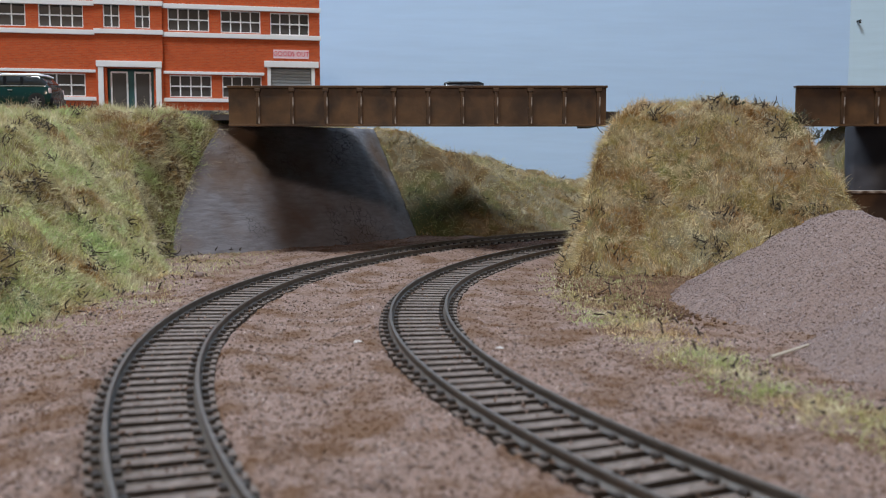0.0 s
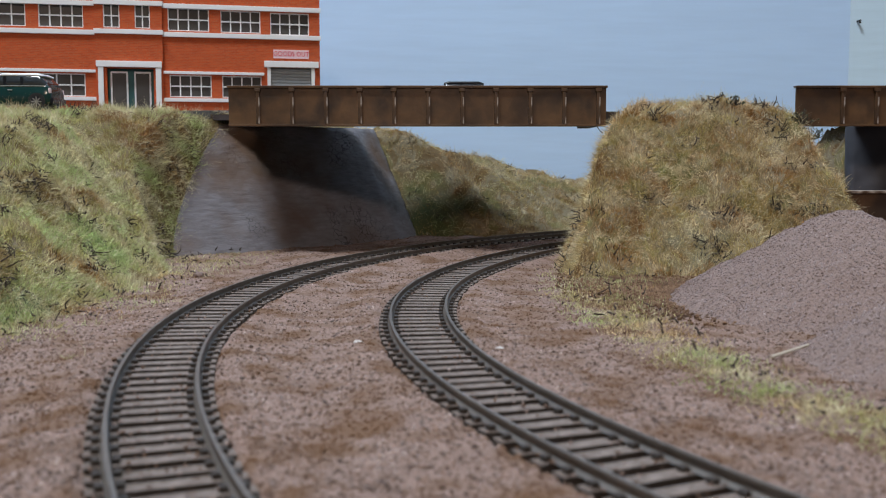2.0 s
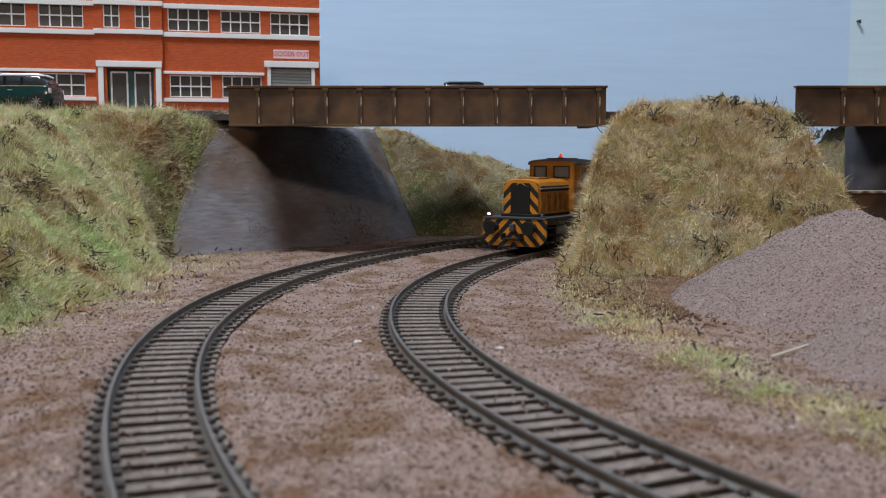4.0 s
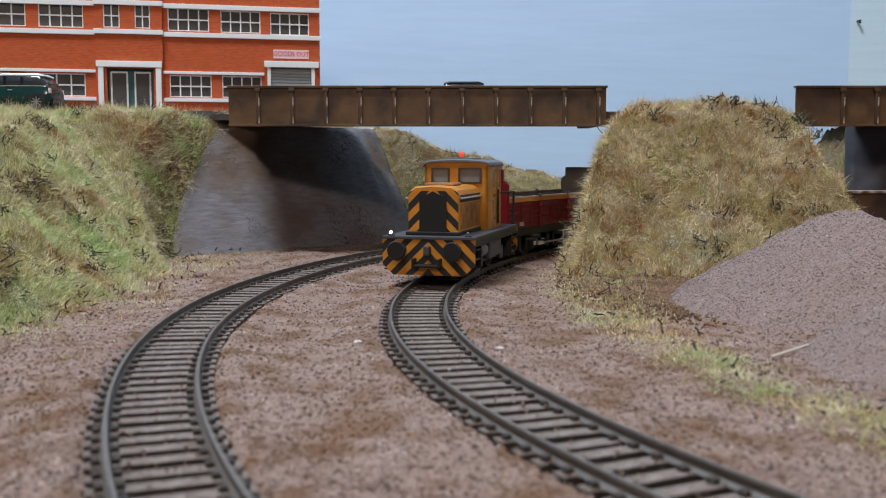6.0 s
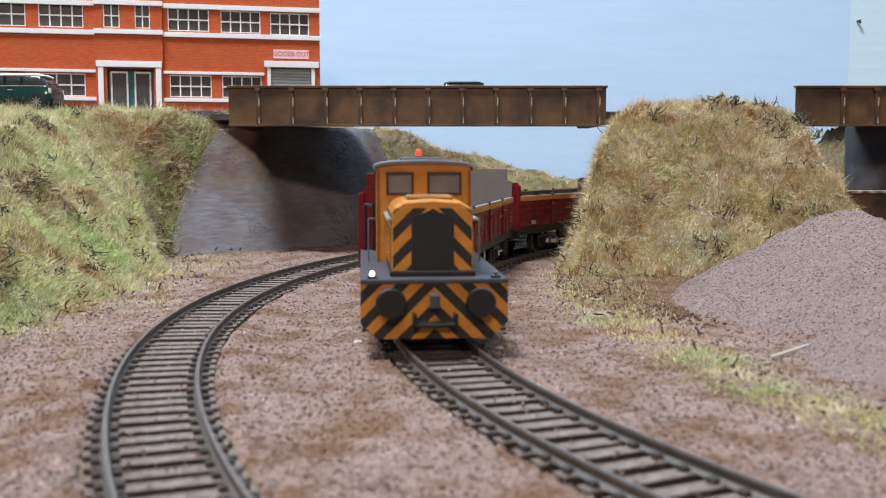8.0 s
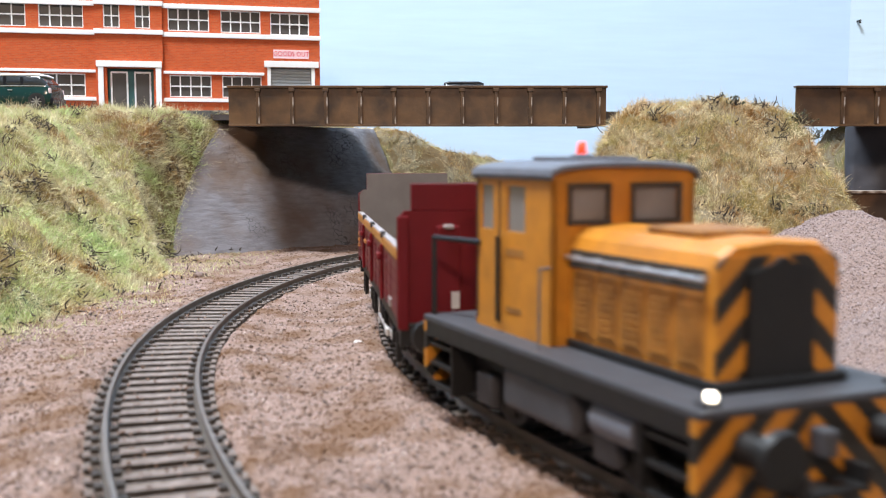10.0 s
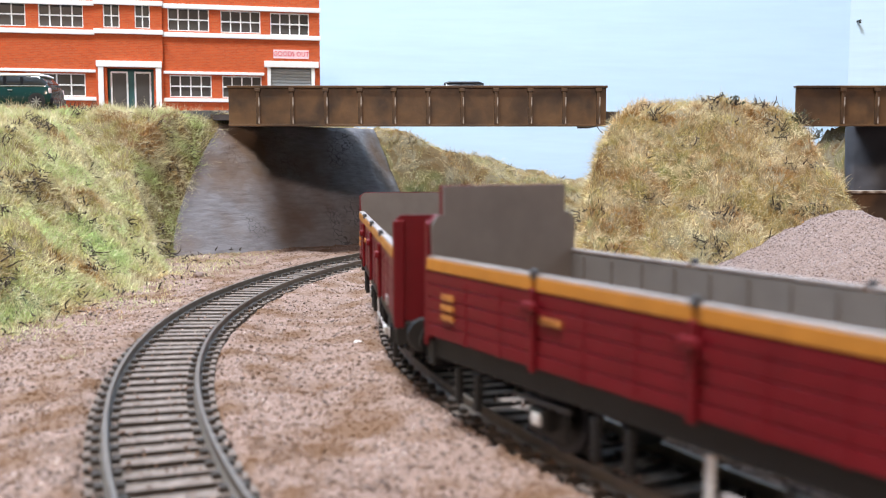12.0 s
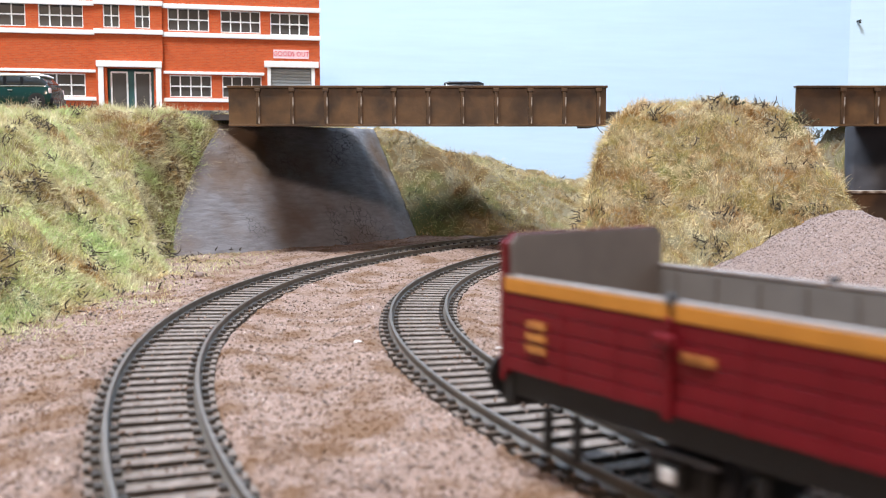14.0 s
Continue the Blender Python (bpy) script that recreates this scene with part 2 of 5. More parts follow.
# patches of dyed fibre laid by hand: place, radius, colour
# the dark olive patch paints the shade of a hollow in the left bank
TUFTS = [(-0.155, 0.536, 0.061, 0.022, 0.40, 0.19, 0.07), (-0.169, 0.493, 0.040, 0.014, 0.15, 0.13, 0.03), (-0.141, 0.415, 0.010, 0.017, 0.42, 0.58, 0.22), (-0.133, 0.311, -0.002, 0.024, 0.47, 0.58, 0.27),
         (-0.166, 0.411, 0.036, 0.020, 0.27, 0.16, 0.06), (-0.177, 0.478, 0.049, 0.017, 0.76, 0.69, 0.43), (0.104, 0.540, 0.074, 0.022, 0.74, 0.54, 0.33), (0.112, 0.482, 0.042, 0.014, 0.36, 0.35, 0.09),
         (0.113, 0.451, 0.009, 0.014, 0.74, 0.70, 0.48), (-0.009, 0.670, 0.002, 0.030, 0.22, 0.31, 0.13), (0.006, 0.690, 0.047, 0.022, 0.44, 0.27, 0.12), (0.060, 0.218, -0.004, 0.017, 0.36, 0.50, 0.15), (0.057, 0.290, -0.004, 0.020, 0.74, 0.58, 0.35)]


def add_tufts(m, gain):
    nt = m.node_tree
    b = nt.nodes["Principled BSDF"]
    co, n, sub, sca, add = [nt.nodes.new(k) for k in ("ShaderNodeTexCoord", "ShaderNodeTexNoise", "ShaderNodeVectorMath", "ShaderNodeVectorMath", "ShaderNodeVectorMath")]
    n.inputs["Scale"].default_value, n.inputs["Detail"].default_value = 90, 4
    sub.operation, sca.operation, add.operation = "SUBTRACT", "SCALE", "ADD"
    sub.inputs[1].default_value = (0.5, 0.5, 0.5)
    sca.inputs["Scale"].default_value = 0.05
    nt.links.new(co.outputs["Object"], n.inputs["Vector"])
    nt.links.new(n.outputs["Color"], sub.inputs[0])
    nt.links.new(sub.outputs[0], sca.inputs[0])
    nt.links.new(sca.outputs[0], add.inputs[0])
    nt.links.new(co.outputs["Object"], add.inputs[1])
    hue = [q for q in nt.nodes if q.bl_idname == "ShaderNodeHueSaturation"][0]
    last = hue.inputs["Color"].links[0].from_socket
    for x, y, z, r, cr, cg, cb in TUFTS:
        d, mr, mix = [nt.nodes.new(k) for k in ("ShaderNodeVectorMath", "ShaderNodeMapRange", "ShaderNodeMix")]
        d.operation = "DISTANCE"
        d.inputs[1].default_value = (x, y, z)
        nt.links.new(add.outputs[0], d.inputs[0])
        mr.inputs["From Min"].default_value, mr.inputs["From Max"].default_value = r * 0.45, r * 1.1
        mr.inputs["To Min"].default_value, mr.inputs["To Max"].default_value = 0.85, 0.0
        nt.links.new(d.outputs["Value"], mr.inputs["Value"])
        mix.data_type = "RGBA"
        nt.links.new(mr.outputs[0], mix.inputs["Factor"])
        nt.links.new(last, mix.inputs["A"])
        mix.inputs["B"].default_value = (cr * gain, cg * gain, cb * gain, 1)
        last = mix.outputs["Result"]
    nt.links.new(last, hue.inputs["Color"])


for fibre, colour, size, shift in ((M_GRASS, (0.28, 0.155, 0.06), 42, 0.0), (M_GRASS, (0.8, 0.76, 0.5), 46, 1.0), (M_GRASS, (0.5, 0.62, 0.27), 34, 2.0), (M_DRYGRASS, (0.36, 0.165, 0.045), 50, 0.5), (M_DRYGRASS, (0.85, 0.74, 0.5), 58, 1.5), (M_DRYGRASS, (0.52, 0.40, 0.16), 44, 3.0)):
    add_layer(fibre, colour, size, 0.53, 0.64, 5.0, (shift, shift * 0.3, 0), most=0.75)
add_tufts(M_GRASS, 1.0)
add_tufts(M_DRYGRASS, 1.0)
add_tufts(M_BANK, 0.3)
M_SOIL = fibre_material("dark_soil_crumbs", [(0.07, 0.04, 0.025), (0.17, 0.1, 0.06), (0.28, 0.18, 0.11)], 60)
M_STRAW = fibre_material("pale_straw", [(0.5, 0.4, 0.24), (0.68, 0.6, 0.42), (0.6, 0.62, 0.4)], 30)
M_GRAIN = fibre_material("ballast_grains", [(0.1, 0.062, 0.045), (0.19, 0.125, 0.095), (0.27, 0.19, 0.16), (0.31, 0.235, 0.21), (0.5, 0.41, 0.37)], 40, own=0.6, low=0.0, high=0.38, spread=0.6)
add_layer(M_GRAIN, *DIRT)
M_GRAINPILE = fibre_material("stone_grains", [(0.185, 0.13, 0.115), (0.225, 0.162, 0.145), (0.26, 0.205, 0.195), (0.45, 0.38, 0.37)], 60, own=0.7, low=0.0, high=0.3, spread=0.14)

# ---- building helpers ----


def mesh_object(name, bm, material, parent=None, label="", smooth=False):
    me = bpy.data.meshes.new(name)
    bm.normal_update()
    bm.to_mesh(me)
    bm.free()
    if smooth:
        for p in me.polygons:
            p.use_smooth = True
    for m in (material if isinstance(material, (list, tuple)) else [material]):
        me.materials.append(m)
    ob = new(name, me)
    if parent:
        ob.parent = parent
    if label:
        ob["label"] = label
    return ob


part = mesh_object


def empty(name, m, label, category, group="", kind=""):
    ob = new(name)
    ob.empty_display_size = 0.01
    ob.matrix_basis = m
    return tagged(ob, label, category, group, kind)


def box(bm, x0, x1, y0, y1, z0, z1, bevel=0.0, m=None):
    r = bmesh.ops.create_cube(bm, size=1)
    vs = r["verts"]
    bmesh.ops.transform(bm, matrix=Matrix.Translation(((x0 + x1) / 2, (y0 + y1) / 2, (z0 + z1) / 2)) @ Matrix.Diagonal((x1 - x0, y1 - y0, z1 - z0, 1)), verts=vs)
    if bevel:
        es = list({e for v in vs for e in v.link_edges})
        vs = list({v for f in bmesh.ops.bevel(bm, geom=es, offset=bevel, segments=2, affect="EDGES", profile=0.5)["faces"] for v in f.verts} | {v for v in vs if v.is_valid})
    if m is not None:
        bmesh.ops.transform(bm, matrix=m, verts=vs)
    return bm


def B(x0, x1, y0, y1, z0, z1, bevel=0.0, m=None):
    return box(bmesh.new(), x0, x1, y0, y1, z0, z1, bevel, m)


GAUGE = 0.0173
GROUND = -0.0040
KNOTS = (-0.32, -0.16, 0.0, 0.12, 0.24)


def centre_line(x, y, heading, bends, back, ahead):
    """A track's centre line: way along it, place and heading, every 2 mm; bends are curvatures at the knots."""
    def run(sign, length):
        px, py, h, out = x, y, heading, [(0.0, x, y, heading)]
        for i in range(int(length / 0.002)):
            k = float(np.interp(sign * (i + 0.5) * 0.002, KNOTS, bends))
            m = h + sign * k * 0.001
            px, py, h = px + sign * 0.002 * math.cos(m), py + sign * 0.002 * math.sin(m), h + sign * k * 0.002
            out.append((sign * (i + 1) * 0.002, px, py, h))
        return out
    return np.array(run(-1, back)[::-1][:-1] + run(1, ahead))


LINE_A = centre_line(-0.07389, 0.3147, 4.71517, (2.14386, 2.24941, 2.35768, 2.1339, 1.81729), 0.8, 0.36)
LINE_B = centre_line(-0.00773, 0.3242, 4.70704, (2.22264, 2.2163, 2.72796, 2.53201, 2.32513), 0.95, 0.66)


def along(line, s):
    return [float(np.interp(s, line[:, 0], line[:, k])) for k in (1, 2, 3)]


# ---- room ----


def wall_with_window(name, x0, x1, y0, y1, z0, z1, a0, a1, b0, b1):
    """A wall along y with one window opening from a0 to a1 along it and b0 to b1 in height."""
    bm = bmesh.new()
    for q in ((y0, a0, z0, z1), (a1, y1, z0, z1), (a0, a1, z0, b0), (a0, a1, b1, z1)):
        box(bm, x0, x1, q[0], q[1], q[2], q[3])
    return tagged(mesh_object(name, bm, M_ROOM), "plain painted wall of the layout room", "wall", kind="structure")


tagged(mesh_object("wall_back", B(-2.45, 0.397, 1.0, 1.06, -0.9, 1.9), M_WALL), "sky-blue painted back wall behind the layout", "wall", kind="structure")
tagged(mesh_object("wall_corner", B(0, 1.0, 0, 0.06, -0.9, 1.9, m=pose(0.397, 1.0, 0, 0, 0, -22)), M_WALL2), "paler blue painted wall beyond the corner", "wall", kind="structure")
tagged(mesh_object("wall_return", B(1.32, 2.46, 0.62, 0.68, -0.9, 1.9), M_ROOM), "plain painted wall closing the room", "wall", kind="structure")
tagged(mesh_object("wall_front", B(-2.45, 2.45, -2.26, -2.2, -0.9, 1.9), M_ROOM), "plain painted wall closing the room", "wall", kind="structure")
wall_with_window("wall_east", 2.4, 2.46, -2.2, 0.62, -0.9, 1.9, 0.15, 0.6, 0.95, 1.88)
tagged(mesh_object("wall_west", B(-2.51, -2.45, -2.26, 1.06, -0.9, 1.9), M_ROOM), "plain painted side wall of the room", "wall", kind="structure")
tagged(mesh_object("ceiling", B(-2.51, 2.7, -2.26, 1.06, 1.9, 1.96), M_ROOM), "plain white ceiling of the layout room", "ceiling", kind="structure")
tagged(mesh_object("floor", B(-2.51, 2.7, -2.26, 1.06, -0.96, -0.9), M_ROOM), "plain floor under the layout table", "floor", kind="structure")
lamp_body = empty("ceiling_lamp", pose(-0.45, 0.04, 1.86), "flat white ceiling lamp over the layout", "lamp")
part("housing", B(-0.37, 0.37, -0.1, 0.1, 0.0, 0.04, 0.005), M_WHITE, lamp_body)
front_lamp = empty("wall_lamp", pose(0.0, -1.9, 1.01), "small warm lamp on a bracket behind the layout", "lamp")
part("housing", B(-0.17, 0.17, -0.06, -0.02, -0.15, 0.15, 0.008), M_WHITE, front_lamp)
part("bracket", B(-0.02, 0.02, -0.3, -0.06, -0.02, 0.02), M_WHITE, front_lamp)
nail = empty("wall_hook", pose(0.403, 0.994, 0.1795), "small dark hook in the blue wall", "hook")
part("shank", B(-0.0006, 0.0006, -0.003, 0.004, -0.0005, 0.001), M_BLACK, nail)
part("head", B(-0.001, 0.0008, -0.004, -0.0028, -0.0024, 0.0012, 0.0003), M_BLACK, nail)

# ---- ground ----
rng = np.random.default_rng(7)


def clip01(t):
    return 0.0 if t < 0 else 1.0 if t > 1 else t


def fbm(x, y, f):
    return noise.noise((x * f, y * f, 0.3)) + 0.5 * noise.noise((x * f * 2.1, y * f * 2.1, 1.7))


def grid_mesh(name, x0, x1, y0, y1, nx, ny, h, material, keep=None, skirt=None):
    """A heightfield z = h(x, y); keep drops the faces outside of a shape."""
    xs, ys = np.linspace(x0, x1, nx), np.linspace(y0, y1, ny)
    bm = bmesh.new()
    rows = [[bm.verts.new((x, y, h(x, y))) for x in xs] for y in ys]
    for j in range(ny - 1):
        for i in range(nx - 1):
            q = (rows[j][i], rows[j][i + 1], rows[j + 1][i + 1], rows[j + 1][i])
            if keep is None or any(keep(v.co.x, v.co.y, v.co.z) for v in q):
                bm.faces.new(q)
    loose = [v for v in bm.verts if not v.link_faces]
    bmesh.ops.delete(bm, geom=loose, context="VERTS")
    return mesh_object(name, bm, material, smooth=True)


TRACKS = np.concatenate([LINE_A[::3, 1:3], LINE_B[::3, 1:3]])


def ground_h(x, y):
    d = float(np.min(np.hypot(TRACKS[:, 0] - x, TRACKS[:, 1] - y)))
    bed = -0.0020 * clip01((0.0125 - d) / 0.002) + 0.0018 * clip01((d - 0.0112) / 0.002) * clip01((0.03 - d) / 0.014)
    rough = 0.0008 * fbm(x, y, 60) + 0.0007 * noise.noise((x * 170, y * 170, 2.2)) + 0.0010 * fbm(x, y, 14)
    return GROUND + bed + rough * clip01((d - 0.008) / 0.012)


tagged(grid_mesh("ground", -0.42, 0.7, 0.05, 0.9, 480, 370, ground_h, M_BALLAST), "brown ballast spread over the layout baseboard", "ground", kind="structure")
base = empty("baseboard", Matrix(), "wooden baseboard table carrying the model railway", "table")
part("board", B(-1.6, 1.6, -0.1, 0.985, -0.05, -0.012), M_ROAD, base)
for lx in (-1.5, 1.5):
    for ly in (0.0, 0.93):
        part("leg", B(lx - 0.03, lx + 0.03, ly - 0.03, ly + 0.03, -0.9, -0.05), M_TWIG, base)

# ---- tracks ----
RAIL = [(-0.00038, 0), (0.00038, 0), (0.00038, -0.0007), (0.0002, -0.001), (0.0002, -0.0018), (0.0009, -0.0024), (-0.0009, -0.0024), (-0.0002, -0.0018), (-0.0002, -0.001), (-0.00038, -0.0007)]


def rail_mesh(line, off):
    bm = bmesh.new()
    prev = None
    for k in range(0, len(line), 3):
        _, x, y, h = line[k]
        nx, ny = math.sin(h), -math.cos(h)
        ring = [bm.verts.new((x + nx * (off + u), y + ny * (off + u), v)) for u, v in RAIL]
        if prev:
            for i in range(len(RAIL)):
                bm.faces.new((prev[i], prev[(i + 1) % len(RAIL)], ring[(i + 1) % len(RAIL)], ring[i]))
        else:
            bm.faces.new(ring)
        prev = ring
    bm.faces.new(prev)
    bmesh.ops.recalc_face_normals(bm, faces=bm.faces)
    return bm


def bed_mesh(line, half):
    """A thin uneven ribbon of dirt under the sleepers, the gaps' shade in its colour."""
    bm = bmesh.new()
    prev = None
    for k in range(0, len(line), 2):
        _, x, y, h = line[k]
        nx, ny = math.sin(h), -math.cos(h)
        row = [bm.verts.new((x + nx * half * u, y + ny * half * u, -0.0041 - 0.0014 * abs(u) ** 4 + 0.0003 * noise.noise((x * 400, y * 400, u * 3)))) for u in (-1, -0.8, -0.4, 0, 0.4, 0.8, 1)]
        if prev:
            for i in range(6):
                bm.faces.new((prev[i], prev[i + 1], row[i + 1], row[i]))
        prev = row
    bmesh.ops.recalc_face_normals(bm, faces=bm.faces)
    return bm


def track(line, label):
    tr = empty("railway_track", Matrix(), label, "track", "curved tracks")
    part("track_bed", bed_mesh(line, 0.0118), M_BED, tr, "dirty ballast between the sleepers, darkened with painted gap shade", True)
    for s in (-1, 1):
        part("rail", rail_mesh(line, s * GAUGE / 2), M_RAIL, tr)
    bm = B(-0.0122, 0.0122, -0.0019, 0.0019, -0.0046, -0.0024, 0.0002)
    for s in (-1, 1):
        for d in (-0.0016, 0.0016):
            c = s * GAUGE / 2 + d
            box(bm, c - 0.0007, c + 0.0007, -0.0009, 0.0009, -0.0026, -0.0014, 0.0002)
    first = None
    pitch = 0.0068
    n = int((line[-1, 0] - line[0, 0]) / pitch)
    for i in range(n):
        x, y, h = along(line, line[0, 0] + 0.003 + i * pitch)
        m = pose(x, y, random.uniform(-0.0002, 0.0001), 0, 0, math.degrees(h) - 90 + random.uniform(-1.2, 1.2))
        if first is None:
            bm.normal_update()
            # dusty tops; dark plastic on the sides also paints the gaps' shade
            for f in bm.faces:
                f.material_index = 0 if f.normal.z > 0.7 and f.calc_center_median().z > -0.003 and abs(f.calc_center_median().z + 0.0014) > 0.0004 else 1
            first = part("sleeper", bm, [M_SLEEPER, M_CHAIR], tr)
            first.matrix_basis = m
        else:
            o = first.copy()
            scene.collection.objects.link(o)
            o.matrix_basis = m
    return tr


track(LINE_A, "outer curved model track with dusty brown sleepers")
track(LINE_B, "inner curved model track with dusty brown sleepers")

# ---- banks, mounds and piles ----


def ramp(t):
    t = clip01(t)
    return 0.55 * t + 0.45 * t * t * (3 - 2 * t)


def lumps(x, y, a=1.0):
    return a * (0.0032 * noise.noise((x * 24, y * 24, 6)) + 0.0042 * noise.noise((x * 45, y * 45, 0)) + 0.0032 * noise.noise((x * 110, y * 110, 4)) + 0.0018 * noise.noise((x * 260, y * 260, 9)))


ROAD_Z = 0.0755


def behind_wall(x, y):
    """Distance behind the abutment's face at the ground."""
    return -(x + 0.139) * 0.696 + (y - 0.522) * 0.718


def left_h(x, y):
    foot = float(np.interp(y, (0.2, 0.285, 0.33, 0.45), (-0.14, -0.128, -0.119, -0.117)))
    top = float(np.interp(y, (0.25, 0.45, 0.56), (0.048, 0.0640, 0.0705)))
    t = ramp(max((foot - x) / 0.085, (y - 0.44) / 0.11 if x < -0.1 else 0))
    z = GROUND - 0.002 + (top - GROUND + 0.002) * t + lumps(x, y) * (0.35 + 0.65 * min(1, 3 * t))
    bw = behind_wall(x, y)
    edge = (x + 0.139) * 0.718 + (y - 0.522) * 0.696 - 0.0577 * clip01(bw / 0.047) ** 1.5
    lim = 0.0768 * (bw + max(0.0, -edge) * 0.5 + 28 * max(0.0, -edge) ** 2) / 0.047 - 0.0135 - 0.012 * clip01(edge / 0.006) + 0.002 * clip01(-edge / 0.01)
    return max(GROUND - 0.01, min(z, lim))


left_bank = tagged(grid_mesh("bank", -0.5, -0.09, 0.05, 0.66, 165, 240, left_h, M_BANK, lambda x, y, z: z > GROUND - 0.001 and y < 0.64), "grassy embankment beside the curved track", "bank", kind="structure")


def mound_h(x, y):
    t = min((x - 0.056 - 0.25 * max(0.0, y - 0.48)) / 0.026, (y - 0.428 - 0.014 * noise.noise((x * 30, 3.3, 0))) / 0.085, (0.197 - x) / 0.024, (0.66 - y) / 0.05)
    t = ramp(t)
    top = 0.0722 + 0.0016 * math.sin(x * 60)
    return GROUND - 0.002 + (top - GROUND) * t + lumps(x, y) * (0.3 + min(1, 2 * t))


def in_curve(x, y):
    """Distance to the inner track's centre line."""
    return float(np.min(np.hypot(LINE_B[:, 1] - x, LINE_B[:, 2] - y)))


def mound_clear(x, y):
    h = mound_h(x, y)
    d = in_curve(x, y)
    lim = GROUND - 0.004 + max(0.0, d - 0.0185) * 5.0
    return min(h, lim)


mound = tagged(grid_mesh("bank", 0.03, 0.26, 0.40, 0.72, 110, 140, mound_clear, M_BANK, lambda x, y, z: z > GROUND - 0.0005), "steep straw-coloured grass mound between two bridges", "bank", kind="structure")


def outer_distance(x, y):
    """Distance outside the outer track's centre line."""
    k = int(np.argmin(np.hypot(LINE_A[:, 1] - x, LINE_A[:, 2] - y)))
    return (x - LINE_A[k, 1]) * math.sin(LINE_A[k, 3]) - (y - LINE_A[k, 2]) * math.cos(LINE_A[k, 3])


def back_h(x, y):
    top = float(np.interp(x, (-0.12, -0.04, 0.0, 0.05, 0.11, 0.2, 0.5), (0.073, 0.066, 0.051, 0.039, 0.026, 0.024, 0.05)))
    t = ramp((outer_distance(x, y) - 0.019) / 0.06)
    z = GROUND - 0.002 + (top - GROUND) * t + lumps(x, y) * (0.3 + t)
    g = (x + 0.0138) * 0.72 + (y - 0.665) * 0.693
    lim = 0.0768 * (behind_wall(x, y) - 0.0165 + 1.6 * max(0.0, g)) / 0.047 - 0.0145 + 0.002 * clip01(g / 0.01)
    return max(GROUND - 0.01, min(z, lim))


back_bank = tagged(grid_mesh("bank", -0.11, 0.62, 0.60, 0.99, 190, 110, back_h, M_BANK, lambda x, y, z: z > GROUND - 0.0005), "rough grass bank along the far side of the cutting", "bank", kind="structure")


def screen_h(x, y):
    t = ramp(min((x - 0.215) / 0.03, (y - 0.575) / 0.03, (0.36 - x) / 0.03, (0.665 - y) / 0.02))
    return GROUND - 0.002 + 0.074 * t + lumps(x, y) * (0.3 + t)


far_bank = tagged(grid_mesh("bank", 0.20, 0.37, 0.56, 0.68, 70, 50, lambda x, y: min(screen_h(x, y), GROUND - 0.004 + max(0.0, in_curve(x, y) - 0.0185) * 5), M_BANK, lambda x, y, z: z > GROUND - 0.0005), "brown grass bank under the second bridge", "bank", kind="structure")


def pile_h(cx, cy, rx, front, rear, top):
    def h(x, y):
        d = math.hypot((x - cx) / rx, (y - cy) / (front if y < cy else rear)) * (1 + 0.08 * noise.noise((x * 30, y * 30, 2)))
        z = top * (1 - math.sqrt(d * d + 0.015)) / (1 - math.sqrt(0.015))
        return GROUND - 0.001 + max(z, -0.004) + 0.0012 * noise.noise((x * 150, y * 150, 5)) + 0.0008 * noise.noise((x * 400, y * 400, 5))
    return h


pile_one = tagged(grid_mesh("stone_heap", 0.02, 0.27, 0.24, 0.48, 150, 150, pile_h(0.1445, 0.36, 0.066, 0.094, 0.066, 0.0335), M_PILE, lambda x, y, z: z > GROUND - 0.001), "heap of crushed pinkish-grey stone beside the mound", "stone heap", "stone heaps")
pile_two = tagged(grid_mesh("stone_heap", 0.06, 0.26, 0.13, 0.34, 120, 120, pile_h(0.152, 0.248, 0.066, 0.066, 0.05, 0.03), M_PILE, lambda x, y, z: z > GROUND - 0.001), "smaller heap of crushed stone near the grass strip", "stone heap", "stone heaps")

# plateau of the road on top of the left bank
tagged(mesh_object("road", B(-0.9, -0.135, 0.59, 0.99, GROUND - 0.01, ROAD_Z - 0.001), M_ROAD), "dark road on top of the embankment", "road", kind="structure")
tagged(mesh_object("pavement", B(-0.9, -0.135, 0.69, 0.985, ROAD_Z - 0.001, 0.0795), M_CONCRETE), "raised pavement in front of the factory", "pavement", kind="structure")


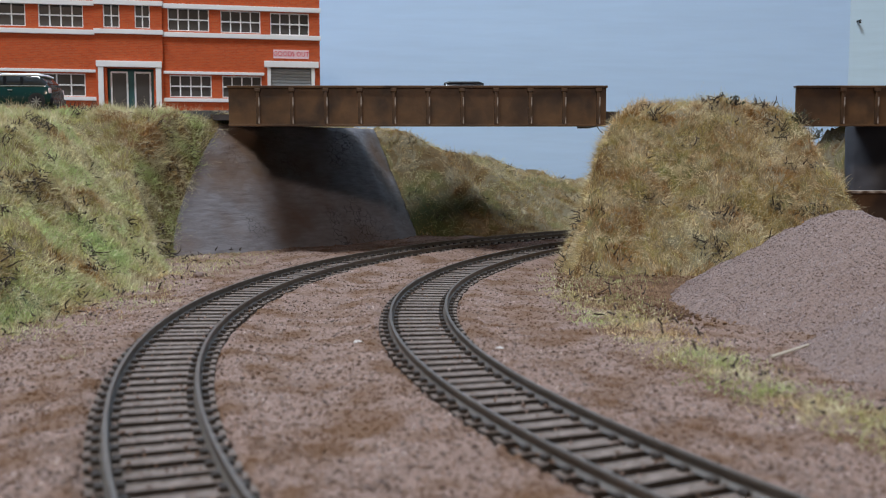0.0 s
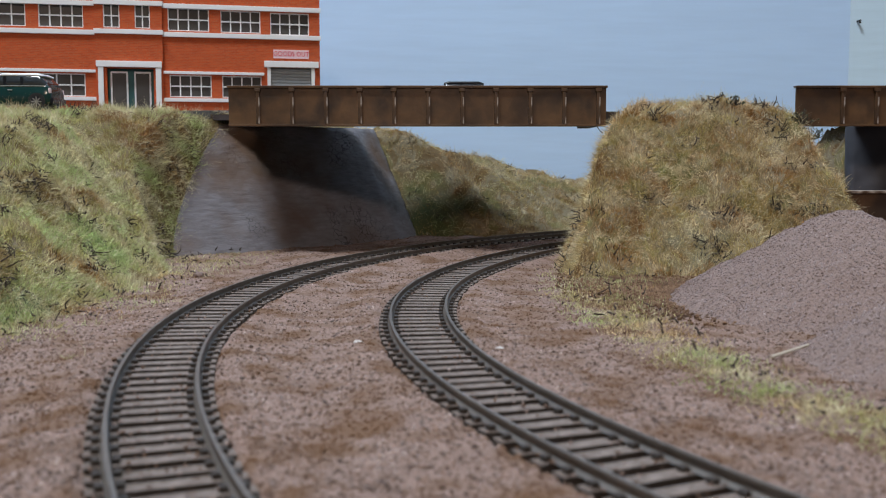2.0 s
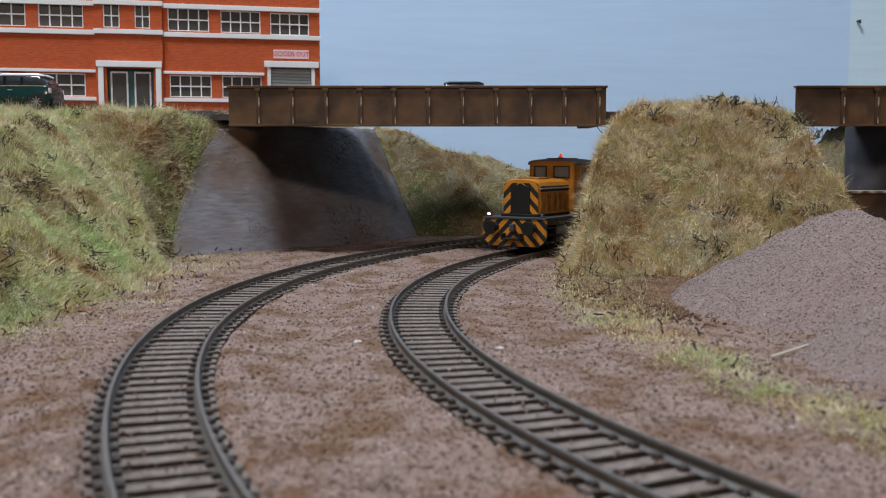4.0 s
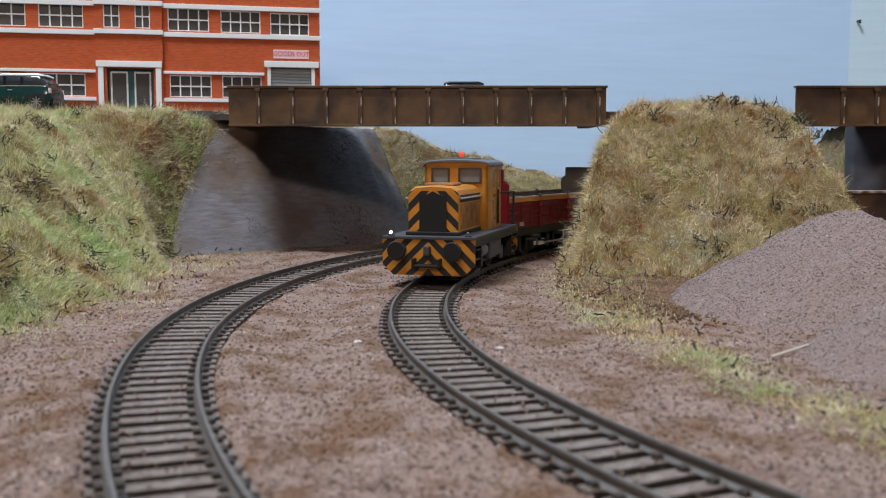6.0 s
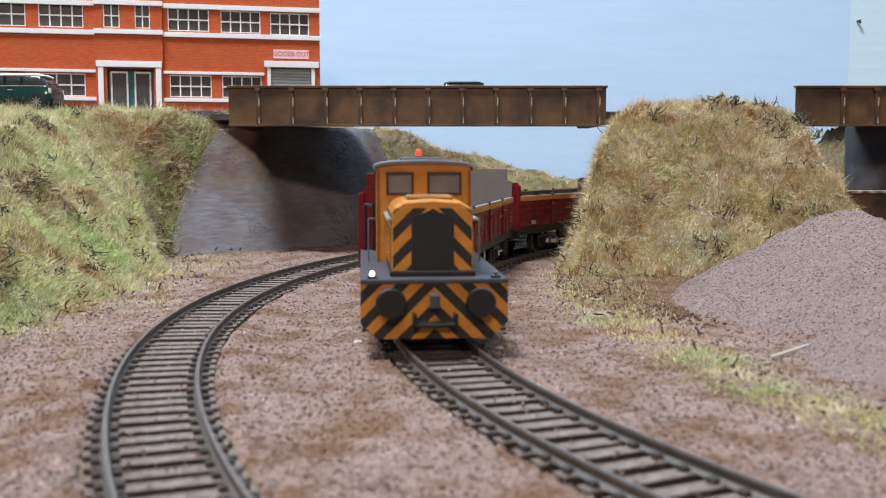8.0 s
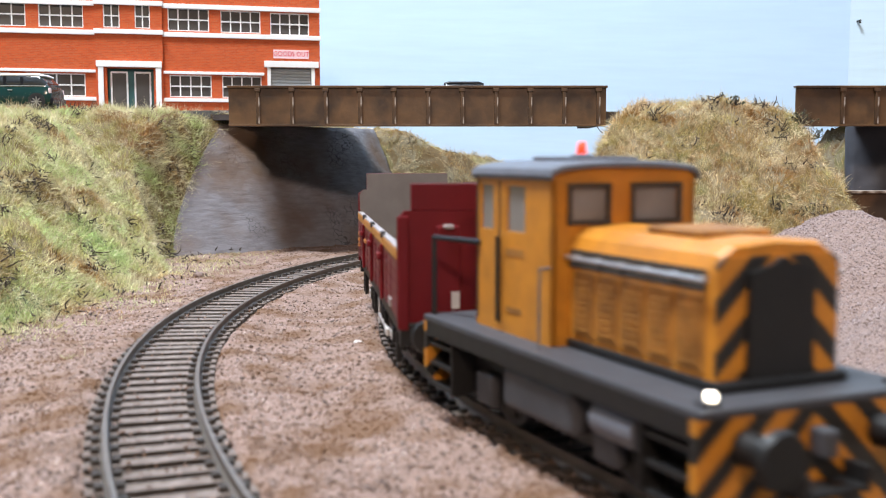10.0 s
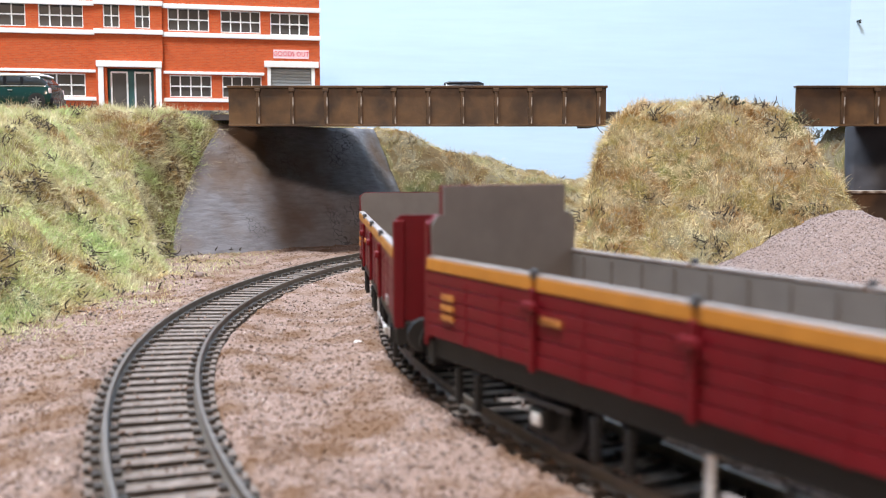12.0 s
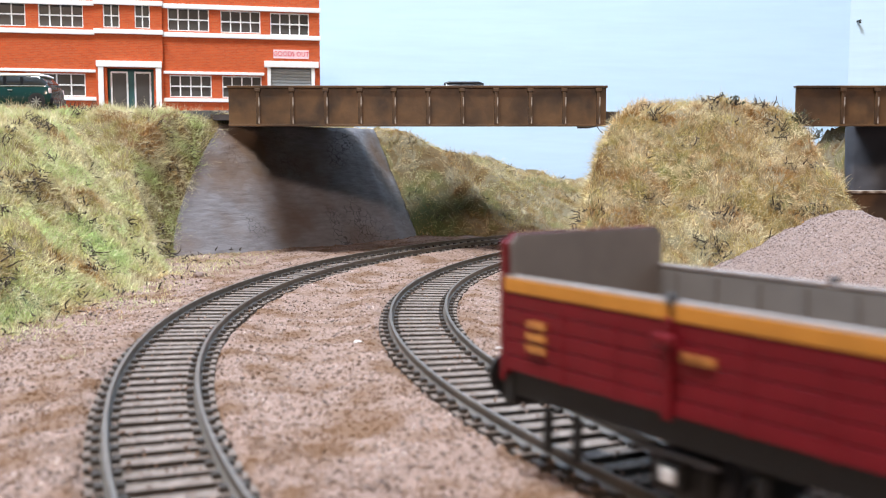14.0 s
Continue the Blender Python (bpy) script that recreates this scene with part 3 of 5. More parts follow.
# ---- abutments ----
def abutment(name, a, b, back, top, depth, label, shear=0.0, turn=0.0, material=M_CONCRETE):
    """A battered wall: a, b its foot in plan; leans by back; with a thick body behind."""
    a, b = Vector((*a, 0)), Vector((*b, 0))
    d = (b - a).normalized()
    n = Vector((-d.y, d.x, 0))
    bm = bmesh.new()
    nu, nv = 70, 32
    grid = []
    for j in range(nv + 1):
        v = j / nv
        row = []
        for i in range(nu + 1):
            p = (a + d * shear * v ** 1.5).lerp(b, i / nu) + n * back * v
            if turn:
                over = max(0.0, (p - a).dot(d) - ((b - a).length - turn))
                p += n * over * 0.55
            p.z = GROUND - 0.006 + (top - GROUND + 0.006) * v
            w = 0.0011 * noise.noise((p.x * 90, p.y * 90, p.z * 90)) + 0.0007 * noise.noise((p.x * 300, p.y * 300, p.z * 300))
            p -= n * w
            if i == nu:
                p += d * 0.0016 * noise.noise((1, 2, p.z * 260))
            row.append(bm.verts.new(p))
        grid.append(row)
    for j in range(nv):
        for i in range(nu):
            bm.faces.new((grid[j][i], grid[j][i + 1], grid[j + 1][i + 1], grid[j + 1][i]))
    off = n * depth
    for chain in ([r[0] for r in grid], [r[-1] for r in grid], grid[-1]):
        far = [bm.verts.new((v.co.x + off.x, v.co.y + off.y, v.co.z)) for v in chain]
        for i in range(len(chain) - 1):
            bm.faces.new((chain[i], chain[i + 1], far[i + 1], far[i]))
    bmesh.ops.recalc_face_normals(bm, faces=bm.faces)
    return tagged(mesh_object(name, bm, material, smooth=True), label, "abutment")


abutment("bridge_abutment", (-0.139, 0.522), (-0.0023, 0.6532), 0.047, 0.0668, 0.05, "sloping grey plaster abutment under the plate bridge", 0.0577, 0.032)
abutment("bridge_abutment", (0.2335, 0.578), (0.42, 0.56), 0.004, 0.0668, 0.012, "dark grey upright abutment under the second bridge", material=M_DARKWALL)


# ---- plate girder bridges ----
def girder(parent, x0, x1, y, face, z0, z1, stiff):
    part("web_plate", B(x0, x1, y - 0.0006, y + 0.0006, z0 + 0.001, z1 - 0.001), M_GIRDER, parent)
    part("top_flange", B(x0 - 0.0006, x1 + 0.0006, y - 0.0022, y + 0.0022, z1 - 0.0012, z1, 0.0002), M_GIRDER, parent)
    part("bottom_flange", B(x0, x1, y - 0.002, y + 0.002, z0, z0 + 0.0012, 0.0002), M_GIRDER, parent)
    first = None
    for x in stiff:
        if first is None:
            bm = B(-0.0009, 0.0009, min(0, face * 0.0016), max(0, face * 0.0016), z0 + 0.0012, z1 - 0.0012, 0.0002)
            box(bm, -0.0016, 0.0016, min(0, face * 0.0019), max(0, face * 0.0019), z1 - 0.0032, z1 - 0.0012, 0.0003)
            first = part("stiffener", bm, M_GIRDER, parent)
            first.location = (x, y + face * 0.0005, 0)
            # pale strip paints the stiffener's edge highlight, broken up by scuffs
            edge = part("highlight_edge", B(0.0004, 0.0011, min(0, face * 0.0018), max(0, face * 0.0018), z0 + 0.0014, z1 - 0.006, 0.0001), M_SCUFF_HIGHLIGHT, parent, "scuffed lighter edge with a painted highlight")
            edge.location = first.location
            pair = edge
        else:
            for src in (first, pair):
                o = src.copy()
                scene.collection.objects.link(o)
                o.location = (x, y + face * 0.0005, 0)


def bridge(x0, x1, y0, y1, stiff, label):
    br = empty("plate_girder_bridge", Matrix(), label, "bridge", "plate bridges")
    girder(br, x0, x1, y0, -1, 0.0636, 0.0846, stiff)
    xr = x0 + (0.05 if x0 > 0 else 0.0)
    girder(br, xr, x1, y1, 1, 0.0700, 0.0846, [s for s in stiff[::3] if s > xr])
    part("deck", B(xr, x1, y0 + 0.0008, y1 - 0.0008, 0.0700, 0.0728), M_DECK, br, "dark road deck")
    part("bearing", B(x1 + 0.0006, x1 + 0.008, y0 + 0.004, y1 - 0.003, 0.0660, 0.0715), M_DECK, br)
    return br


main_bridge = bridge(-0.1115, 0.0848, 0.53, 0.65, [-0.0962 + 0.01768 * i for i in range(11)], "rust-brown plate girder road bridge over the tracks")
part("approach_slab", B(-0.148, -0.1116, 0.592, 0.65, 0.0692, 0.0726), M_DECK, main_bridge, "dark end of the deck resting on the abutment")
bridge(0.1835, 0.46, 0.53, 0.66, [0.2075 + 0.0176 * i for i in range(14)], "second rust-brown plate girder bridge beyond the mound")

low = empty("steel_side_wall", Matrix(), "low rusty steel side wall behind the stone heap", "wall")
part("plate", B(0.182, 0.46, 0.478, 0.482, -0.004, 0.0305), M_GIRDER, low)
part("capping", B(0.181, 0.46, 0.476, 0.485, 0.0305, 0.0318, 0.0003), M_SCUFF_HIGHLIGHT, low, "worn pale capping")
for i in range(12):
    part("rib", B(0.19 + 0.022 * i, 0.1916 + 0.022 * i, 0.4765, 0.4785, -0.004, 0.0303), M_GIRDER, low)


# ---- factory ----
FACADE = pose(-0.09036, 0.75, 0.0795, 0, 0, 13.13)
fac = empty("factory_building", FACADE, "orange-red brick factory model with white-banded rows of windows", "building")
LEFT = -0.42
OPEN = [(-0.1934, -0.1640, 0.0580, 0.0745), (-0.2380, -0.2016, 0.0580, 0.0745), (-0.2900, -0.2520, 0.0580, 0.0745), (-0.3400, -0.3020, 0.0580, 0.0745),
        (-0.1506, -0.1396, 0.0584, 0.0750), (-0.1295, -0.1192, 0.0584, 0.0750),
        (-0.1073, -0.0788, 0.0577, 0.0738), (-0.0707, -0.0426, 0.0574, 0.0730), (-0.0356, -0.0076, 0.0567, 0.0725),
        (-0.2020, -0.1637, 0.0107, 0.0265), (-0.2520, -0.2130, 0.0107, 0.0265), (-0.3020, -0.2630, 0.0107, 0.0265),
        (-0.1069, -0.0778, 0.0111, 0.0267), (-0.0704, -0.0424, 0.0111, 0.0267)]


def facade_wall(bm, x0, x1, z0, z1, y0, y1, holes):
    """A wall sheet cut round its holes by columns and rows."""
    xs = sorted({x0, x1, *[v for h in holes for v in h[:2]]})
    zs = sorted({z0, z1, *[v for h in holes for v in h[2:]]})
    for i in range(len(xs) - 1):
        run = None
        for j in range(len(zs) - 1):
            cx, cz = (xs[i] + xs[i + 1]) / 2, (zs[j] + zs[j + 1]) / 2
            if any(h[0] < cx < h[1] and h[2] < cz < h[3] for h in holes):
                if run is not None:
                    box(bm, xs[i], xs[i + 1], y0, y1, run, zs[j])
                run = None
            elif run is None:
                run = zs[j]
        if run is not None:
            box(bm, xs[i], xs[i + 1], y0, y1, run, z1)
    bmesh.ops.remove_doubles(bm, verts=bm.verts, dist=0.00001)
    return bm


ENTRY = (-0.1565, -0.1110)
holes_side = [h for h in OPEN if not ENTRY[0] < h[0] < ENTRY[1]] + [(-0.0366, -0.0056, 0.0, 0.0333)]
holes_mid = [h for h in OPEN if ENTRY[0] < h[0] < ENTRY[1]] + [(-0.1490, -0.1176, 0.0, 0.0305)]
bm = facade_wall(bmesh.new(), LEFT, ENTRY[0], 0, 0.112, 0, 0.003, [h for h in holes_side if h[1] < ENTRY[0]])
facade_wall(bm, ENTRY[1], 0.0, 0, 0.112, 0, 0.003, [h for h in holes_side if h[0] > ENTRY[1]])
part("front_wall", bm, M_BRICK, fac)
part("entrance_bay", facade_wall(bmesh.new(), ENTRY[0], ENTRY[1], 0, 0.116, -0.003, 0.0028, holes_mid), M_BRICK, fac)
part("side_wall", B(-0.003, 0.0, 0.003, 0.045, 0, 0.112), M_BRICK, fac)
part("rear_wall", B(LEFT, -0.003, 0.042, 0.045, 0, 0.112), M_BRICK, fac)
part("roof", B(LEFT, 0.0, -0.001, 0.046, 0.112, 0.114), M_ROAD, fac)
part("inner_backing", B(LEFT + 0.002, -0.0032, 0.0075, 0.009, 0.0, 0.111), M_PANE, fac, "dark interior behind the panes")
Y0 = -0.0016
for z0, z1, n in ((0.0533, 0.0566, "sill_band"), (0.0726 + 0.0006, 0.0765, "lintel_band"), (0.0273, 0.0293, "lintel_band"), (0.0078, 0.0104, "sill_band")):
    segs = [(LEFT, ENTRY[0], Y0), (ENTRY[1], 0.0007, Y0)]
    if z0 > 0.04:
        segs.append((ENTRY[0] - 0.0006, ENTRY[1] + 0.0006, -0.0046))
    for a, b, y in segs:
        if z0 < 0.04 and b > -0.01:
            b = -0.0405
        up = 0.0008 if y < -0.004 else 0
        part(n, B(a, b, y, 0.001 if y > -0.004 else -0.0025, z0 + up, z1 + up, 0.0002), M_WHITE, fac)


def window(x0, x1, z0, z1, y, cols):
    w = part("window", B(x0, x1, y + 0.0022, y + 0.0026, z0, z1), M_PANE, fac, "dark pane behind white glazing bars")
    t = 0.0007
    for a, b, c, d in ((x0, x1, z1 - t, z1), (x0, x1, z0, z0 + t), (x0, x0 + t, z0 + t, z1 - t), (x1 - t, x1, z0 + t, z1 - t)):
        part("frame", B(a, b, y + 0.0006, y + 0.0021, c, d), M_WHITE, w)
    g = 0.00045
    zm = (z0 + z1) / 2
    part("glazing_bar", B(x0 + t, x1 - t, y + 0.001, y + 0.002, zm - g, zm + g), M_WHITE, w)
    for i in range(1, cols):
        xm = x0 + (x1 - x0) * i / cols
        part("glazing_bar", B(xm - g, xm + g, y + 0.0011, y + 0.00195, z0 + t, z1 - t), M_WHITE, w)


for h in OPEN:
    mid = ENTRY[0] < h[0] < ENTRY[1]
    window(*h, -0.003 if mid else 0.0, 2 if mid else 4)
# entrance
part("door_post", B(-0.1548, -0.1512, -0.0052, -0.003, 0, 0.0312, 0.0002), M_WHITE, fac)
part("door_post", B(-0.1161, -0.1123, -0.0052, -0.003, 0, 0.0312, 0.0002), M_WHITE, fac)
part("door_lintel", B(-0.1560, -0.1118, -0.0056, -0.003, 0.0312, 0.0354, 0.0002), M_WHITE, fac)
part("door_surround", B(-0.1490, -0.1176, 0.0015, 0.0025, 0.0, 0.0305), M_DOOR, fac, "teal painted panel round the doors")
for a, b in ((-0.1470, -0.1352), (-0.1310, -0.1196)):
    leaf = part("door", B(a, b, 0.0002, 0.0013, 0, 0.0285), M_WHITE, fac, "glazed door leaf with a white frame")
    part("pane", B(a + 0.0012, b - 0.0012, -0.0002, 0.0002, 0.0016, 0.0272), M_PANE, leaf)
# loading door
part("shutter_lintel", B(-0.0405, -0.0012, -0.003, 0.0, 0.0333, 0.0378, 0.0003), M_WHITE, fac)
part("shutter_post", B(-0.0382, -0.0358, -0.002, 0.0, 0.0, 0.0333), M_WHITE, fac)
part("shutter_post", B(-0.0064, -0.0040, -0.002, 0.0, 0.0, 0.0333), M_WHITE, fac)
sh = part("roller_shutter", B(-0.0366, -0.0056, 0.002, 0.0026, 0.0, 0.0333), M_SHUTTER, fac)
for i in range(15):
    part("slat", B(-0.0357, -0.0066, 0.0012, 0.0021, 0.0004 + i * 0.0022, 0.0021 + i * 0.0022, 0.0004), M_SHUTTER, sh)
sign = part("sign_board", B(-0.0337, -0.0081, -0.0008, 0.0, 0.0400, 0.0462), M_SIGN, fac, "small pink and white goods sign")
cu = bpy.data.curves.new("lettering", "FONT")
cu.body, cu.size, cu.align_x, cu.align_y, cu.extrude = "GOODS OUT", 0.0049, "CENTER", "CENTER", 0.00008
tmp = new("lettering_curve", cu)
me = bpy.data.meshes.new_from_object(tmp.evaluated_get(bpy.context.evaluated_depsgraph_get()))
bpy.data.objects.remove(tmp)
me.materials.clear()
me.materials.append(M_SIGNRED)
let = new("lettering", me)
let.parent = sign
let.matrix_basis = pose(-0.0209, -0.00095, 0.0431, 90, 0, 0) @ Matrix.Diagonal((0.88, 1, 1, 1))


# ---- small cars ----
def cyl(bm, r, w, at, seg=24, r2=None):
    """A wheel-like cylinder whose axle lies along x."""
    q = bmesh.ops.create_cone(bm, cap_ends=True, segments=seg, radius1=r, radius2=r2 if r2 is not None else r, depth=w)
    bmesh.ops.transform(bm, matrix=Matrix.Translation(at) @ Matrix.Rotation(radians(90), 4, "Y"), verts=q["verts"])
    return bm


def loft(sections, bevel=0.0):
    """A solid through cross-sections: (y, list of (x, z))."""
    bm = bmesh.new()
    rings = [[bm.verts.new((x, y, z)) for x, z in pts] for y, pts in sections]
    n = len(rings[0])
    for a, b in zip(rings, rings[1:]):
        for i in range(n):
            bm.faces.new((a[i], a[(i + 1) % n], b[(i + 1) % n], b[i]))
    bm.faces.new(rings[0][::-1])
    bm.faces.new(rings[-1])
    bmesh.ops.recalc_face_normals(bm, faces=bm.faces)
    if bevel:
        bmesh.ops.bevel(bm, geom=list(bm.edges), offset=bevel, segments=2, affect="EDGES", profile=0.5)
    return bm


def hatchback(m, paint, roof, label):
    """A small hatchback; y is forward, z = 0 is the road."""
    car = empty("toy_car", m @ Matrix.Scale(1.08, 4), label, "car", "toy cars")

    def ring(w0, w1, z0, z1):
        return [(-w0, z0), (w0, z0), (w0 * 1.03, (z0 + z1) / 2), (w1, z1), (-w1, z1), (-w0 * 1.03, (z0 + z1) / 2)]
    body = [(-0.0236, ring(0.0098, 0.0096, 0.0042, 0.0100)), (-0.0226, ring(0.0108, 0.0103, 0.0030, 0.0124)), (-0.019, ring(0.0112, 0.0106, 0.0026, 0.0122)),
            (0.008, ring(0.0112, 0.0106, 0.0026, 0.0120)), (0.019, ring(0.0112, 0.0102, 0.0026, 0.0112)), (0.0238, ring(0.0100, 0.0094, 0.0034, 0.0092))]
    part("body", loft(body, 0.0007), paint, car, "", True)
    cabin = [(-0.0215, ring(0.0100, 0.0090, 0.0118, 0.0140)), (-0.0176, ring(0.0101, 0.0088, 0.0118, 0.0175)), (0.004, ring(0.0101, 0.0089, 0.0118, 0.0178)), (0.0095, ring(0.0100, 0.0092, 0.0116, 0.0122))]
    part("glass_band", loft(cabin, 0.0004), M_CARGLASS, car, "dark glass band", True)
    part("roof", loft([(-0.0192, ring(0.0086, 0.0080, 0.0172, 0.0181)), (-0.0165, ring(0.0091, 0.0082, 0.0173, 0.0190)), (0.002, ring(0.0091, 0.0083, 0.0174, 0.0190)), (0.0052, ring(0.0086, 0.0080, 0.0170, 0.0178))], 0.0004), roof, car, "", True)
    part("waist_trim", B(-0.0109, 0.0109, -0.0205, 0.0085, 0.0119, 0.0124, 0.0002), M_STEEL, car)
    for s in (-1, 1):
        for y in (-0.0088, 0.0):
            part("pillar", B(s * 0.0100 - 0.0006, s * 0.0100 + 0.0004, y - 0.0007, y + 0.0007, 0.0120, 0.0172, 0.0002), M_CARBLACK, car)
        part("tail_lamp", B(s * 0.0098 - 0.001, s * 0.0098 + 0.0008, -0.0236, -0.0222, 0.0085, 0.0112, 0.0004), M_SIGN, car)
        part("door_handle", B(s * 0.0112 - 0.0004, s * 0.0112 + 0.0004, -0.004, -0.0016, 0.0098, 0.0104, 0.0002), M_STEEL, car)
    part("bumper", B(-0.0104, 0.0104, -0.0247, -0.0228, 0.0030, 0.0062, 0.0006), M_CARBLACK, car)
    for s in (-1, 1):
        for y in (-0.0165, 0.0155):
            w = part("wheel", cyl(bmesh.new(), 0.0044, 0.0036, (s * 0.0098, y, 0.0042)), M_TYRE, car)
            rim = bmesh.new()
            part("hub_plate", cyl(bmesh.new(), 0.0028, 0.0004, (s * 0.0117, y, 0.0040), 20), M_CARBLACK, w)
            for k in range(8):
                a = k * math.pi / 4
                box(rim, s * 0.0119 - 0.0002, s * 0.0119 + 0.0002, -0.00022, 0.00022, 0.0, 0.0027, 0, Matrix.Translation((0, y, 0.004)) @ Matrix.Rotation(a, 4, "X") @ Matrix.Translation((0, 0, 0)))
            part("rim", rim, M_STEEL, w, "spoked bright rim")
    return car


hatchback(pose(-0.247, 0.585, ROAD_Z - 0.001, 0, 0, 92), M_CARGREEN, M_CARWHITE, "dark green toy hatchback with a white roof on the embankment road")
hatchback(pose(0.0185, 0.588, 0.0728, 0, 0, 270) @ Matrix.Scale(0.87, 4), M_CARBLACK, M_CARBLACK, "black toy car standing on the bridge deck")


# ---- train ----
def arc_roof(w, z0, rise, y0, y1, t=0.0012, n=14):
    bm = bmesh.new()
    secs = []
    for y in (y0, y0 + 0.0006, y1 - 0.0006, y1):
        edge = y in (y0, y1)
        up = [(w * math.cos(math.pi * i / n), z0 + (rise - (0.0004 if edge else 0)) * math.sin(math.pi * i / n) ** 0.6) for i in range(n + 1)]
        low = [(x * 0.985, z - 0.0007) for x, z in up]
        secs.append((y, up + low[::-1]))
    bm.free()
    return loft(secs)


def wheelset(parent, y, r, disc):
    bm = bmesh.new()
    cyl(bm, 0.001, 0.02, (0, 0, 0), 10)
    ws = part("wheelset", bm, M_STEEL, parent)
    for s in (-1, 1):
        w = bmesh.new()
        cyl(w, r, 0.0022, (s * 0.0083, 0, 0), 32)
        cyl(w, r + 0.0009, 0.0007, (s * 0.0070, 0, 0), 32)
        part("wheel_tyre", w, M_DARKGREY, ws)
        f = bmesh.new()
        cyl(f, r - 0.0011, 0.0006, (s * 0.0095, 0, 0), 24)
        for k in range(6):
            box(f, s * 0.0098 - 0.0003, s * 0.0098 + 0.0003, -0.0005, 0.0005, 0.0, r - 0.0016, 0, Matrix.Rotation(k * math.pi / 3, 4, "X"))
        part("wheel_centre", f, disc, ws)
    ws.matrix_basis = pose(0, y, r)
    return ws


def buffer(parent, x, y, z, d, r):
    """d: +1 points forward, -1 back."""
    bm = bmesh.new()

    def rod(rad, y0, y1, seg=18, r2=None):
        q = bmesh.ops.create_cone(bm, cap_ends=True, segments=seg, radius1=rad, radius2=rad if r2 is None else r2, depth=abs(y1 - y0))
        bmesh.ops.transform(bm, matrix=Matrix.Translation((x, (y0 + y1) / 2, z)) @ Matrix.Rotation(radians(-90 * d), 4, "X"), verts=q["verts"])
    rod(r * 0.62, y, y + d * 0.0036, r2=r * 0.5)
    rod(r * 0.34, y + d * 0.003, y + d * 0.0062)
    rod(r, y + d * 0.0056, y + d * 0.0066, 26, r2=r * 0.9)
    return part("buffer", bm, M_BLACK, parent)


def rail_rod(name, parent, pts, r, material):
    """A bent handrail through points, as a round bar."""
    bm = bmesh.new()
    for a, b in zip(pts, pts[1:]):
        a, b = Vector(a), Vector(b)
        q = bmesh.ops.create_cone(bm, cap_ends=True, segments=8, radius1=r, radius2=r, depth=(b - a).length + r)
        bmesh.ops.transform(bm, matrix=Matrix.Translation((a + b) / 2) @ (b - a).to_track_quat("Z", "Y").to_matrix().to_4x4(), verts=q["verts"])
    return part(name, bm, material, parent)


